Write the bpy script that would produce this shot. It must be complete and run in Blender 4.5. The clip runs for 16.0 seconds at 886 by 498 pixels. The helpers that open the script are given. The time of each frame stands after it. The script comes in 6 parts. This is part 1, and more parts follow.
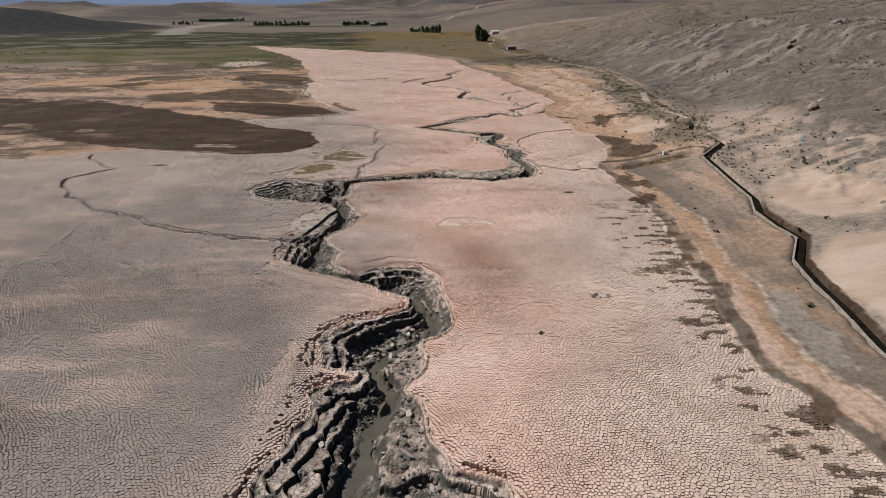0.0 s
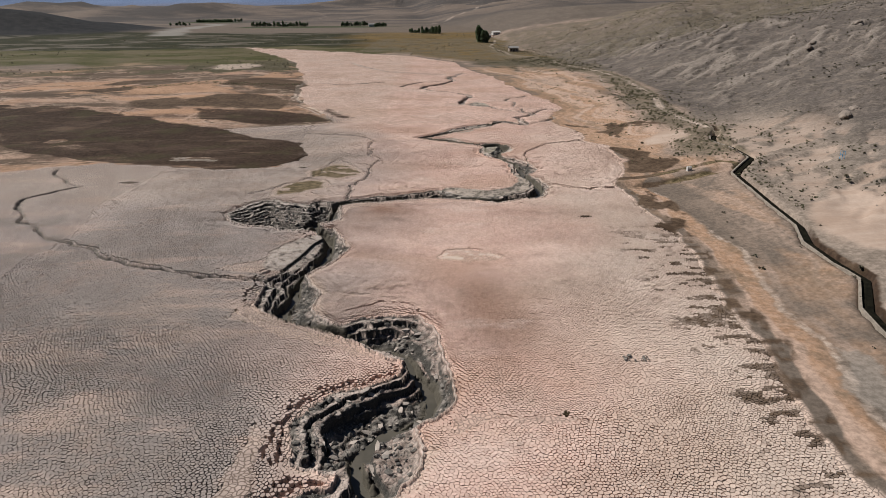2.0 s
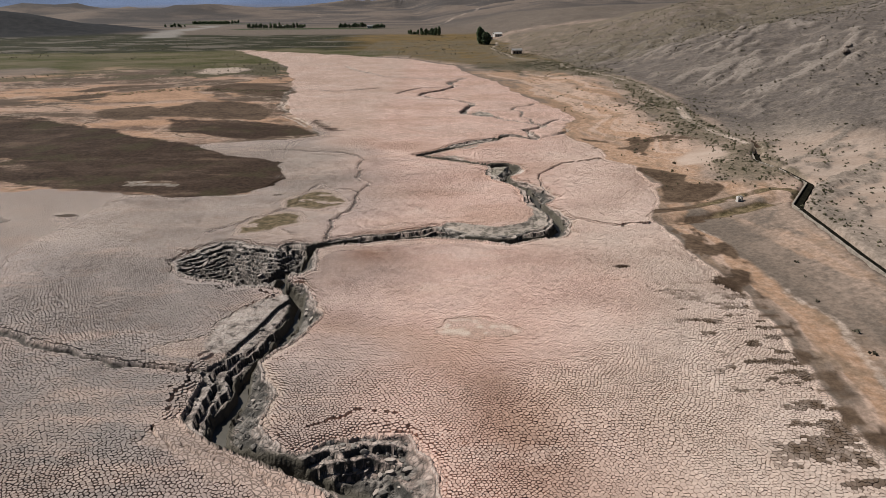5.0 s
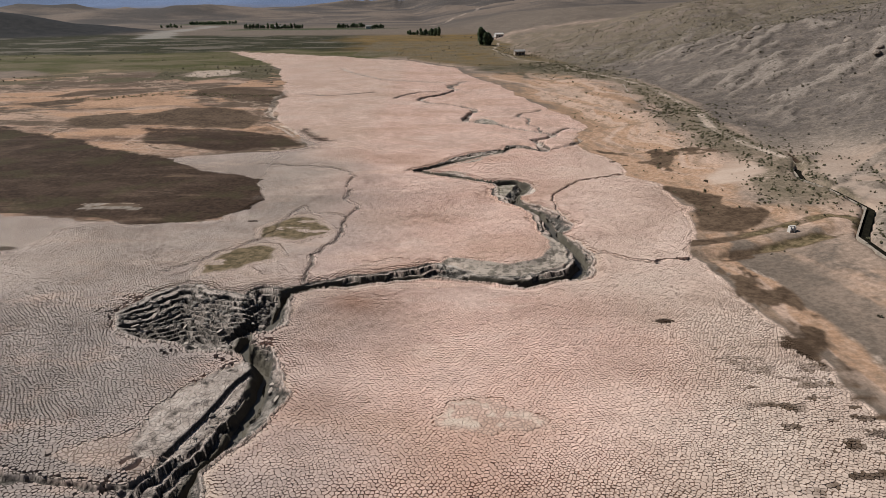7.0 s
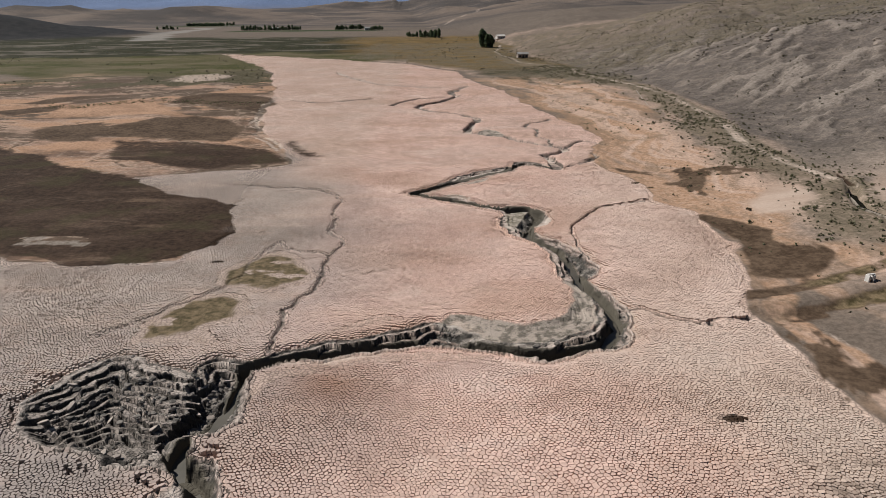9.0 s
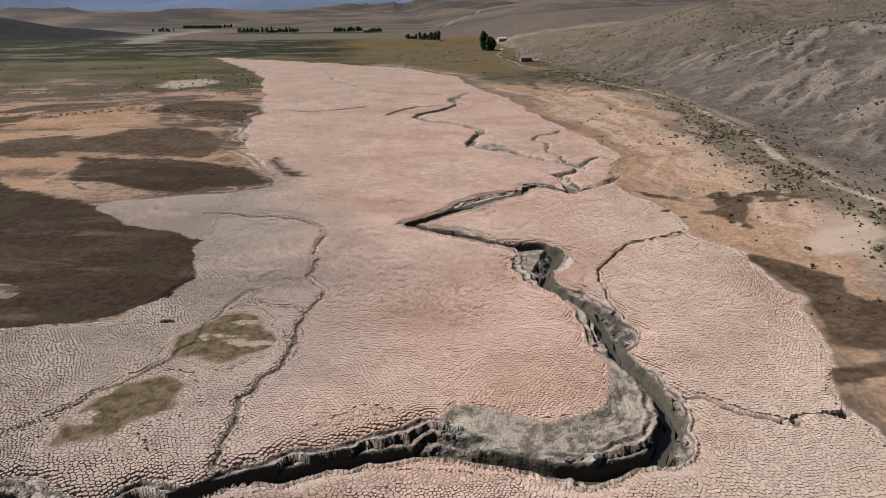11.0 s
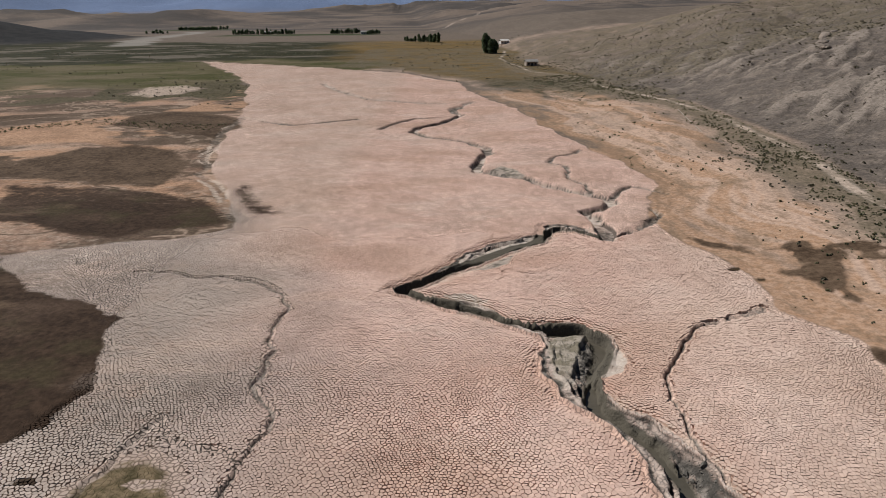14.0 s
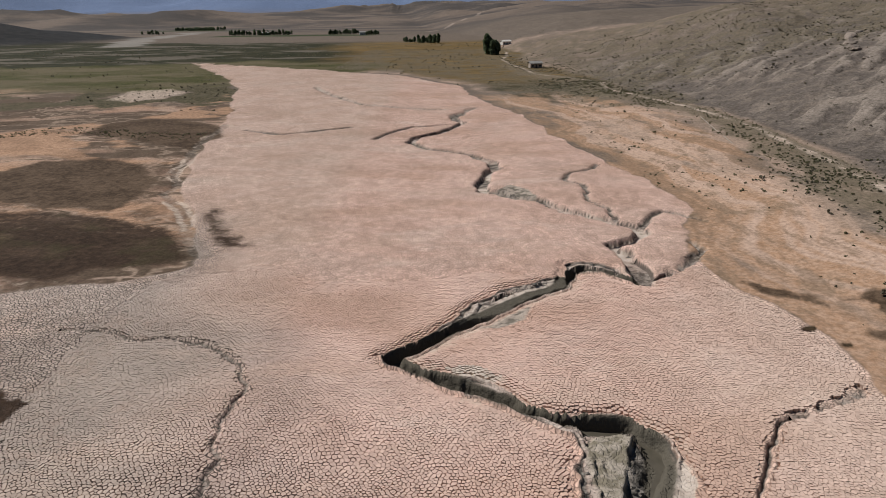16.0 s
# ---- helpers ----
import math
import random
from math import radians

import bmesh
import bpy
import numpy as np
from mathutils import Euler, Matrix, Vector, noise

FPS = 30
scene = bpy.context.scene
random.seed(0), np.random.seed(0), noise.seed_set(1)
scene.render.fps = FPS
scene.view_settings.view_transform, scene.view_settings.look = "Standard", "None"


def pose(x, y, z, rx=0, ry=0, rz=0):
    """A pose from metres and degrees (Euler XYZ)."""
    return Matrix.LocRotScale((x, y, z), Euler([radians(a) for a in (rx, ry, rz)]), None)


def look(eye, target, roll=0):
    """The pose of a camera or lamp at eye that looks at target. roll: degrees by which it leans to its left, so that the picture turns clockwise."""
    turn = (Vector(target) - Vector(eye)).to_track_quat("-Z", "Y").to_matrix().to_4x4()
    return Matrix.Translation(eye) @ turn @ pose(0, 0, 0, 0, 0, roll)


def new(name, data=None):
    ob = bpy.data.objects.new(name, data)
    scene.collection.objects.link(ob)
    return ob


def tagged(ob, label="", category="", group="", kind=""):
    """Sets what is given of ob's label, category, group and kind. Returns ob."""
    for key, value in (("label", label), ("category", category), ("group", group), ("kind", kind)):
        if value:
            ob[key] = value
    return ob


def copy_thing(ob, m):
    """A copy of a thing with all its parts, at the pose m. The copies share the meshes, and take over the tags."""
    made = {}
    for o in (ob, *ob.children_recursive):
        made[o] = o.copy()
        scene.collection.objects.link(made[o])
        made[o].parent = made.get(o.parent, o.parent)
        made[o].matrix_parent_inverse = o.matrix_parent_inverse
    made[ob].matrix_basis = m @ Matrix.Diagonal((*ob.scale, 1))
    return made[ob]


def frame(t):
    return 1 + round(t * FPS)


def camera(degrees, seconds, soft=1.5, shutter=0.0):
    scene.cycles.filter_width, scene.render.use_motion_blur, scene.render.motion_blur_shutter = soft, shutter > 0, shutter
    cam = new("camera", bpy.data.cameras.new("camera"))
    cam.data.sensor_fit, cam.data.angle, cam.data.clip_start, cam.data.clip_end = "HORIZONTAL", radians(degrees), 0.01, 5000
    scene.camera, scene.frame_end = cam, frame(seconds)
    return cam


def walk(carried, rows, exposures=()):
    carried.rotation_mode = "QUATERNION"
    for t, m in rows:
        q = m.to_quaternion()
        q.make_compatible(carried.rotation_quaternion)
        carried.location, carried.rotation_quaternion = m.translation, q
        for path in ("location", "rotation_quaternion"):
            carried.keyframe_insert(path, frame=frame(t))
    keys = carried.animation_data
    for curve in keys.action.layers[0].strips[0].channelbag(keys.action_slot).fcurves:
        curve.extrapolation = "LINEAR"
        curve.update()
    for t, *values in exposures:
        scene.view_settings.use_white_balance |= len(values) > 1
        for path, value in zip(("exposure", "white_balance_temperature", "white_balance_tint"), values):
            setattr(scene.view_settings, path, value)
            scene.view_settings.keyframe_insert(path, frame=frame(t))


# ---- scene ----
cam = camera(69.4, 16.0, soft=0.6)
METRES, EYE, TILT, LEAN, TURN = 130.6, 32.0, 0.0, 0.0, 0.0
ROWS = [
    (0.0, 0.0, 0.0, 0.0, -0.21, -21.06, 0.55),
    (0.5, -0.0001, 0.0269, 0.0002, -0.21, -21.07, 0.56),
    (1.0, 0.0001, 0.0549, -0.0001, -0.21, -21.06, 0.57),
    (1.5, 0.0002, 0.0833, -0.0003, -0.21, -21.05, 0.58),
    (2.0, 0.0002, 0.1119, -0.0009, -0.22, -21.03, 0.6),
    (2.5, 0.0005, 0.1404, -0.0016, -0.22, -21.01, 0.61),
    (3.0, 0.0009, 0.169, -0.0024, -0.21, -20.99, 0.63),
    (3.5, 0.0008, 0.1974, -0.0031, -0.22, -20.97, 0.64),
    (4.0, 0.0008, 0.2261, -0.0042, -0.23, -20.94, 0.63),
    (6.5, 0.0007, 0.3783, -0.0093, -0.24, -20.9, 0.72),
    (7.0, 0.0006, 0.4111, -0.0103, -0.25, -20.89, 0.72),
    (7.5, 0.0007, 0.4442, -0.0111, -0.25, -20.88, 0.73),
    (8.0, 0.0008, 0.4772, -0.0114, -0.24, -20.86, 0.75),
    (8.5, 0.0006, 0.5102, -0.0113, -0.25, -20.84, 0.77),
    (9.0, 0.0007, 0.5432, -0.0118, -0.25, -20.79, 0.76),
    (11.5, -0.0, 0.7063, -0.0124, -0.28, -20.63, 0.83),
    (12.0, -0.0, 0.7389, -0.0126, -0.28, -20.61, 0.85),
    (12.5, -0.0001, 0.7714, -0.0128, -0.29, -20.6, 0.84),
    (13.0, -0.0002, 0.8041, -0.0136, -0.29, -20.57, 0.84),
    (13.5, -0.0004, 0.8366, -0.0145, -0.29, -20.54, 0.83),
    (14.0, -0.0007, 0.8691, -0.0154, -0.3, -20.53, 0.83),
    (14.5, -0.0008, 0.9017, -0.0165, -0.31, -20.52, 0.85),
    (15.0, -0.0009, 0.9344, -0.0176, -0.31, -20.5, 0.84),
    (15.5, -0.0008, 0.967, -0.0186, -0.3, -20.49, 0.86),
    (16.0, -0.0012, 0.9997, -0.0201, -0.31, -20.48, 0.85),
]
walk(cam, [(t, pose(0, 0, EYE, TILT, LEAN, TURN) @ pose(METRES * x, METRES * y, METRES * z, 90 + pitch, roll, yaw)) for t, x, y, z, yaw, pitch, roll in ROWS],
     exposures=[(0.0, 0.03), (4.0, 0.03), (9.0, 0.0), (12.0, -0.05), (16.0, -0.1)])

# world, sun and exposure
SUN_AZ, SUN_EL = radians(-62.0), radians(47.0)  # azimuth from +y, negative to the west
world = bpy.data.worlds.new("world")
scene.world = world
world.use_nodes = True
wn = world.node_tree
sky = wn.nodes.new("ShaderNodeTexSky")
sky.sky_type, sky.sun_disc = "NISHITA", False
sky.sun_elevation, sky.sun_rotation = SUN_EL, SUN_AZ
sky.dust_density, sky.ozone_density, sky.altitude = 0.25, 2.5, 1500
wn.links.new(sky.outputs[0], wn.nodes["Background"].inputs[0])
wn.nodes["Background"].inputs[1].default_value = 0.033
sun = new("sun", bpy.data.lights.new("sun", "SUN"))
sun.data.energy, sun.data.angle, sun.data.color = 5.45, radians(0.55), (0.975, 0.96, 0.93)
sun.matrix_world = look((-200 * math.sin(-SUN_AZ), 200 * math.cos(SUN_AZ), 200 * math.tan(SUN_EL)), (0, 0, 0))
scene.view_settings.exposure = 0.0


from mathutils import geometry


# ---- numeric helpers ----
def hashed(ix, iy, seed):
    h = (ix.astype(np.int64) * 374761393 + iy.astype(np.int64) * 668265263 + seed * 974634777) & 0x7FFFFFFF
    h = ((h ^ (h >> 13)) * 1274126177) & 0x7FFFFFFF
    return ((h ^ (h >> 16)) & 0xFFFFFF) / float(0xFFFFFF)


def vnoise(x, y, size, seed=0):
    """Value noise, 0 to 1."""
    u, v = x / size + 1000.0, y / size + 1000.0
    ix, iy = np.floor(u), np.floor(v)
    fx, fy = u - ix, v - iy
    fx, fy = fx * fx * (3 - 2 * fx), fy * fy * (3 - 2 * fy)
    a, b = hashed(ix, iy, seed), hashed(ix + 1, iy, seed)
    c, d = hashed(ix, iy + 1, seed), hashed(ix + 1, iy + 1, seed)
    return (a + (b - a) * fx) * (1 - fy) + (c + (d - c) * fx) * fy


def fbm(x, y, size, octaves=4, seed=0):
    """Sum of octaves about 0, within about +-0.5."""
    out, amp, total = 0.0, 1.0, 0.0
    for k in range(octaves):
        out = out + amp * (vnoise(x, y, size, seed + 17 * k) - 0.5)
        total += amp
        amp, size = amp * 0.55, size * 0.49
        x, y = x * 0.8 - y * 0.6, x * 0.6 + y * 0.8
    return out / total * 1.6


def sstep(a, b, v):
    t = np.clip((v - a) / (b - a), 0, 1)
    return t * t * (3 - 2 * t)


def seg_dist(x, y, pts, closed):
    best = np.full(x.shape, 1e9)
    n = len(pts)
    for i in range(n if closed else n - 1):
        (ax, ay), (bx, by) = pts[i], pts[(i + 1) % n]
        dx, dy = bx - ax, by - ay
        t = np.clip(((x - ax) * dx + (y - ay) * dy) / (dx * dx + dy * dy + 1e-9), 0, 1)
        best = np.minimum(best, (x - ax - t * dx) ** 2 + (y - ay - t * dy) ** 2)
    return np.sqrt(best)


def near_box(x, y, pts, margin):
    px, py = [p[0] for p in pts], [p[1] for p in pts]
    return (x > min(px) - margin) & (x < max(px) + margin) & (y > min(py) - margin) & (y < max(py) + margin)


def inside(x, y, pts, margin=8.0):
    """Signed distance to a closed outline, positive inside, cut off at margin outside."""
    out = np.full(x.shape, -margin)
    m = near_box(x, y, pts, margin)
    if not m.any():
        return out
    xx, yy = x[m], y[m]
    d = seg_dist(xx, yy, pts, True)
    odd = np.zeros(xx.shape, bool)
    for i in range(len(pts)):
        (ax, ay), (bx, by) = pts[i], pts[i - 1]
        if ay != by:
            odd ^= ((ay > yy) != (by > yy)) & (xx < (bx - ax) * (yy - ay) / (by - ay) + ax)
    out[m] = np.maximum(np.where(odd, d, -d), -margin)
    return out


def along(x, y, pts, margin=8.0):
    """Distance to an open line, at most margin."""
    out = np.full(x.shape, margin)
    m = near_box(x, y, pts, margin)
    if m.any():
        out[m] = np.minimum(seg_dist(x[m], y[m], pts, False), margin)
    return out


# ---- plan of the dry lake, in metres ----
BANK_W1 = [(-14, 25), (-14.1, 36.4), (-14.3, 40.9), (-13, 44), (-11.9, 47.5), (-12.4, 50.2), (-11.2, 51.5), (-8.6, 52.6), (-8.2, 54),
           (-11.8, 55.1), (-13.2, 57.3), (-13.2, 59.7), (-12.2, 62.8), (-9.8, 65.2), (-7, 66.9), (-4.6, 68), (-4.3, 70), (-6.6, 71.6),
           (-9.2, 74), (-10.8, 75.2), (-14.1, 76.9), (-18.2, 79.2), (-21.3, 81.5), (-22.6, 83.2), (-22.5, 85.5), (-22.1, 88.8),
           (-22.8, 91), (-21.8, 95), (-20.3, 99.9), (-19.5, 103.2), (-19.4, 106.5), (-19.9, 108.3), (-22.5, 109.8), (-25.8, 109.7)]
BANK_W2 = [(-27.4, 111), (-29.9, 111.5), (-31.6, 112.5), (-34.7, 114), (-36.2, 118.2), (-35.1, 120.5), (-34.2, 123.4), (-31.9, 125.4),
           (-30.2, 125.7), (-27.7, 124), (-23.2, 122.8), (-23.2, 123.9), (-21.9, 125.2), (-19.5, 125.5), (-17.6, 125.3), (-16.4, 126.2),
           (-14.2, 127.1), (-12, 129), (-8.8, 129.7), (-5.6, 130.9), (-3, 131.5), (-2, 133.3), (0.4, 132.6), (4.3, 129.4), (7.4, 128.2),
           (9.8, 127.4), (11.3, 128.7), (14.2, 129.9), (16, 131.4), (17.1, 134.7), (16.7, 138.4), (15.8, 141), (14.8, 143.3)]
BANK_W3 = [(14.1, 145.4), (14.2, 150.2), (14.2, 153.5), (13.2, 156.3), (11, 158.5), (9.2, 159.9), (9.6, 161.6), (8.8, 164.5), (8.7, 167.1),
           (9.4, 169.1), (9.2, 171.4), (6.7, 173.7), (5.1, 175.7), (3.6, 176.9), (1.4, 177.6), (-0.5, 178.7), (-2.6, 180.4), (-4.7, 181.7),
           (-6.1, 182.9), (-6.4, 184.5), (-5.5, 185.6), (-3.8, 186.2), (-2.5, 187.2), (-0.9, 189), (0.7, 190.9), (2.6, 194.2), (5.4, 197.9),
           (8.1, 199.4), (11.8, 201.8), (14.5, 202.6), (14.8, 206.3), (16.3, 207.3), (18.3, 206.8), (20.8, 205.2), (22.2, 202.8), (23.6, 202)]
BANK_E1 = [(24.4, 199.6), (22.6, 199.9), (20.7, 201.6), (19.1, 203.5), (16.3, 203.3), (15.3, 199.9), (14.3, 198.5), (11.7, 196.7), (9.6, 195.2),
           (6.8, 193.2), (4.9, 191.2), (3, 189.3), (0.6, 187.5), (-1.1, 185.8), (-3.9, 183.4), (-1.6, 181.4), (0.5, 180.4), (3.4, 179.3),
           (5.2, 177.5), (6.5, 175.9), (8.6, 174.6), (10.7, 173.9), (13, 173.9), (14.8, 172.7), (16.4, 170.6), (16.5, 168.5), (15.5, 165),
           (13.9, 162.6), (13.6, 160.7), (14.6, 158.6), (16.5, 157), (18.3, 153.4), (19.6, 151.1), (19.2, 149), (19.7, 147), (19.1, 144.2)]
BANK_E2 = [(17.7, 142.6), (19.4, 139.4), (19.9, 136), (20.3, 132.9), (19.5, 129), (18.3, 126.8), (16.6, 126), (13.5, 126.1), (11.8, 125.4),
           (10.1, 124.4), (8.3, 124.9), (5.4, 126.4), (2.9, 127.1), (-1.6, 127.9), (-5.4, 127.3), (-8.5, 126.6), (-11.4, 125.2), (-13.8, 124.8),
           (-16.2, 124), (-17.7, 123), (-17.5, 120), (-17, 115.6), (-18.4, 113.9), (-20.5, 113.4), (-19.6, 110.9), (-17.2, 110.4),
           (-16.2, 108.6), (-15, 104.4), (-13.7, 102.2), (-14.4, 98.5), (-16.4, 95.2), (-18, 91.6)]
BANK_E3 = [(-16.8, 88.6), (-15.5, 86), (-14.8, 81.6), (-13.4, 79.4), (-11.8, 78.3), (-9.6, 79.8), (-6.8, 81.1), (-3.4, 80.4), (-1.6, 78.2),
           (-0.5, 74.4), (0.6, 70.3), (0.9, 66), (0.9, 63.2), (-1.5, 60.7), (-2.7, 59.3), (-1.5, 57.1), (-2.3, 53.9), (-3.4, 51), (-2.4, 49.6),
           (-1.8, 46.5), (-0.4, 42), (0.5, 39.2), (2.6, 38.9), (4.3, 38), (5.2, 35.5), (5.5, 25)]
GORGE = BANK_W1 + BANK_W2 + BANK_W3 + BANK_E1 + BANK_E2 + BANK_E3
ISLAND = [(9.9, 162.6), (9.7, 168), (10, 170.2), (11.4, 171.7), (13.2, 172.1), (14.3, 171.2), (13.2, 169.2), (12.6, 166.5), (11.4, 162.4), (10.4, 161.4)]
SHELF_1 = [(-0.4, 189.8), (1.3, 191.2), (4.4, 195.7), (9.3, 199.7), (14.7, 202.6), (15.3, 200.4), (11.2, 197.4), (5.2, 192.8)]
SHELF_2 = [(-0.4, 181.9), (1.5, 181.7), (3.5, 180.8), (4.6, 179.6), (2.8, 179.2), (0.9, 180.2)]
MOUND = [(-5.6, 41), (-5.4, 46), (-4, 49.4), (-2.4, 49), (-1.4, 45), (0.2, 40.4), (-1.6, 39.4), (-4, 37.6), (-5.4, 38)]
MOUND_2 = [(-6, 54.5), (-6.2, 58), (-4, 60.4), (-2.4, 58.6), (-2.2, 55), (-3.6, 52.6)]
MOUND_3 = [(-2, 67), (-1.6, 72), (-4, 77), (-1.4, 77.5), (0, 73), (0.4, 67)]
STREAM1 = [(-6.6, 25), (-6.8, 36.3), (-7.6, 38.8), (-7.6, 40.7), (-6.7, 42.8), (-6.8, 45.8), (-6.5, 47), (-5, 50), (-4.8, 51.6), (-6.2, 53.6),
           (-7.1, 55.5), (-7.4, 57.4), (-5.2, 60.6), (-1.8, 62.6), (-1.2, 65.3), (-1.7, 67.7), (-3, 69.5), (-3.6, 72), (-4.5, 73.9), (-6.5, 75.4),
           (-11, 76.6), (-15.4, 78.6), (-18.7, 80.6), (-19.6, 84.2), (-18.9, 87), (-19.2, 91), (-17.8, 97), (-17.2, 103), (-17.8, 108),
           (-21, 111.6), (-20.6, 115), (-19.2, 119), (-18.8, 123.6)]
STREAM2 = [(-18.8, 123.6), (-15, 125.4), (-9, 127.8), (-3, 129.2), (2.5, 128.3), (8, 126.3), (11, 126), (16, 127.6), (18.6, 132), (18.2, 138),
           (16.6, 142), (17, 146), (16.4, 151), (15.6, 154.5), (12.6, 159.5), (13, 162), (15, 167), (15.7, 170.2), (14.5, 172.5), (11, 173.2), (6, 175.6),
           (2, 178.4), (-3, 181.6), (-5.2, 183.9), (-1.5, 187.2), (3, 191.8), (8, 196.4), (13, 199.6), (15.4, 203), (17.5, 205.2), (21, 202.6), (23.6, 200.6)]
NORTH1 = [(23.4, 200.2), (24.3, 204.9), (23.8, 211), (22.9, 213.3), (25.9, 214.3), (28.6, 217.8), (28, 220.5), (25.9, 221.9), (24, 224.8), (22, 227.9),
          (19.6, 229.5), (17.8, 232.2), (16.1, 236.4), (13.3, 237.3), (10.6, 240.4), (7.8, 242.5), (7, 246.5), (8.6, 255.3), (11.3, 260), (10.5, 265.4)]
NORTH2 = [(10.5, 265.4), (6.1, 274.4), (2.3, 277.8), (-3, 281.5), (-7.3, 288.9), (-6.9, 296.5), (-3.3, 300.3), (2.9, 308.5), (6.3, 317.8), (3.2, 328.7), (11.1, 346.1)]
RILL_WEST = [(-84, 150), (-81.3, 146), (-71.8, 136.8), (-77.1, 128.5), (-74.8, 122.2), (-69.8, 116.1), (-61.5, 107.6), (-56.5, 104.6), (-50.5, 101.6),
             (-48.4, 99.4), (-44.5, 96), (-38.5, 94.6), (-32, 91), (-27, 90.4), (-22.5, 91)]
RILL_MID = [(-16.8, 126.4), (-17.6, 132), (-18, 135.4), (-17, 138), (-15.9, 141), (-15.4, 145.2), (-15.1, 148), (-15.5, 152.2), (-14.7, 155.5), (-14.9, 158.6),
            (-17, 163.3), (-16.9, 167.5), (-18.2, 173), (-17.9, 178), (-18.6, 182), (-20.5, 184.4), (-24, 186.8), (-31.9, 188.2), (-40.4, 190.1), (-50, 193.5)]
RILL_GREEN = [(-36, 129), (-32.4, 134.3), (-29.9, 137), (-27.2, 140.5), (-26.1, 143.3), (-25.7, 148.3), (-24.9, 153.6), (-23.6, 158.5), (-21.4, 155.3), (-17.6, 154), (-15.4, 152.4)]
RILL_EAST = [(19.4, 150), (18.9, 153), (19.1, 158.4), (19.6, 162.5), (21, 165.4), (23.2, 169), (25.8, 172.4), (29.1, 174.2), (34.6, 176.4)]
RILL_E2 = [(23.8, 200.6), (28.7, 203.3), (31.3, 205.6), (34.3, 210.6), (34.4, 213.5)]
RILL_E3 = [(25.1, 222), (26.6, 224.7), (26.9, 229.2), (24.7, 235.9), (25.7, 245.4), (23.4, 249.8), (24.9, 255.2), (29.1, 256.3), (32.5, 261.1)]
RILL_E4 = [(28.4, 220), (31.8, 224.4), (35.8, 228.7), (39.4, 224)]
RILL_DAM = [(20.2, 134.4), (22, 134.4), (24.6, 132.2), (27.4, 130.6), (33, 132.4)]
RILL_N1 = [(-17.6, 293.5), (-14, 303.8), (-8.2, 312.3), (3, 315.1)]
RILL_N2 = [(-53.6, 413.3), (-45.3, 392.1), (-35.9, 373.6), (-27.8, 357.4), (-11.6, 348.7), (1.7, 344.6)]
RILL_N3 = [(-53.2, 307.3), (-42.5, 301.2), (-34.2, 305.6), (-25.7, 311.1)]
SHORE_CHANNEL = [(-61.6, 314.4), (-59.7, 286), (-55.5, 267.3), (-55.9, 262.1), (-50.5, 248), (-50.2, 242.1), (-43.7, 233), (-37.5, 219), (-32.5, 211)]
LAKEBED = [(-260, -300), (34, -300), (33, 38), (31.5, 50), (31, 54), (32, 64), (33.6, 78), (35, 95), (35, 118), (33.5, 132), (36, 143), (41, 153), (40.5, 160), (40, 168),
           (35, 177), (37, 187), (34, 200), (33, 212), (40, 228), (38, 245), (30, 285), (24, 328), (15, 359), (7, 416), (-24, 468), (-81, 504), (-158, 555), (-106, 458), (-86, 407),
           (-72, 355), (-62, 314), (-58, 286), (-54, 264), (-48, 246), (-42, 232), (-36, 218), (-33, 209), (-38, 204), (-53, 199), (-62, 195)]
LAKEBED += [(-50, 184), (-42, 180.5), (-36, 176), (-33, 170), (-33, 162), (-36, 152), (-47, 149.5), (-60, 151.5), (-74, 155.5), (-84, 154), (-98, 146), (-120, 148), (-260, 170)]
GRASS_1 = [(-190, 175), (-122, 176.4), (-112, 175.9), (-101.4, 167.6), (-86.3, 161.2), (-74, 155.9), (-60.1, 152.1), (-47.3, 150), (-38.8, 150.6), (-35, 152.5), (-33, 157.5),
           (-32.5, 162.5), (-33.7, 169.6), (-36, 175.3), (-42, 180.5), (-50, 184.4), (-56, 190), (-62, 194.8), (-69, 198.8), (-80, 205.5), (-92, 216), (-107, 226), (-122, 234), (-143, 243), (-190, 252)]
GRASS_2 = [(-82, 232.5), (-71.3, 233), (-53.6, 228.5), (-41.3, 223), (-36, 214), (-34.9, 209.6), (-38.8, 207.2), (-45.6, 206.5), (-49.6, 202.5), (-56.4, 203.6), (-72, 211.7), (-80, 222)]
GRASS_3 = [(-96, 300), (-94, 318), (-87.3, 324), (-70.4, 320.9), (-59.4, 303.2), (-58.3, 279.9), (-70.4, 287.7), (-84, 296)]
GRASS_9 = [(-111.4, 245.1), (-112.1, 254.5), (-108.4, 258.4), (-99.3, 259.4), (-92.4, 248.9), (-89.9, 238.7), (-87.1, 231.7), (-96.3, 231.5), (-103.7, 235.3)]
SILT_1 = [(75, 86), (61.8, 84.5), (56.5, 84), (51, 80.5), (46.8, 74.8), (46.4, 68), (47, 59.6), (60, 50), (75, 50)]
SILT_2 = [(59.7, 113.9), (70.3, 122.3), (70.8, 113.5), (72, 97), (65, 90.5), (57.8, 89.4), (54.5, 92), (52, 96.4), (52.5, 101.3)]
SILT_3 = [(64, 168), (79.7, 178.6), (80.9, 161.2), (81.4, 153.7), (62.8, 129), (58.6, 133), (60, 144)]
FAN_1 = [(50.6, 171.5), (62.2, 178.9), (63.2, 174.7), (60.5, 163.9), (54.4, 161), (49.5, 164.5)]
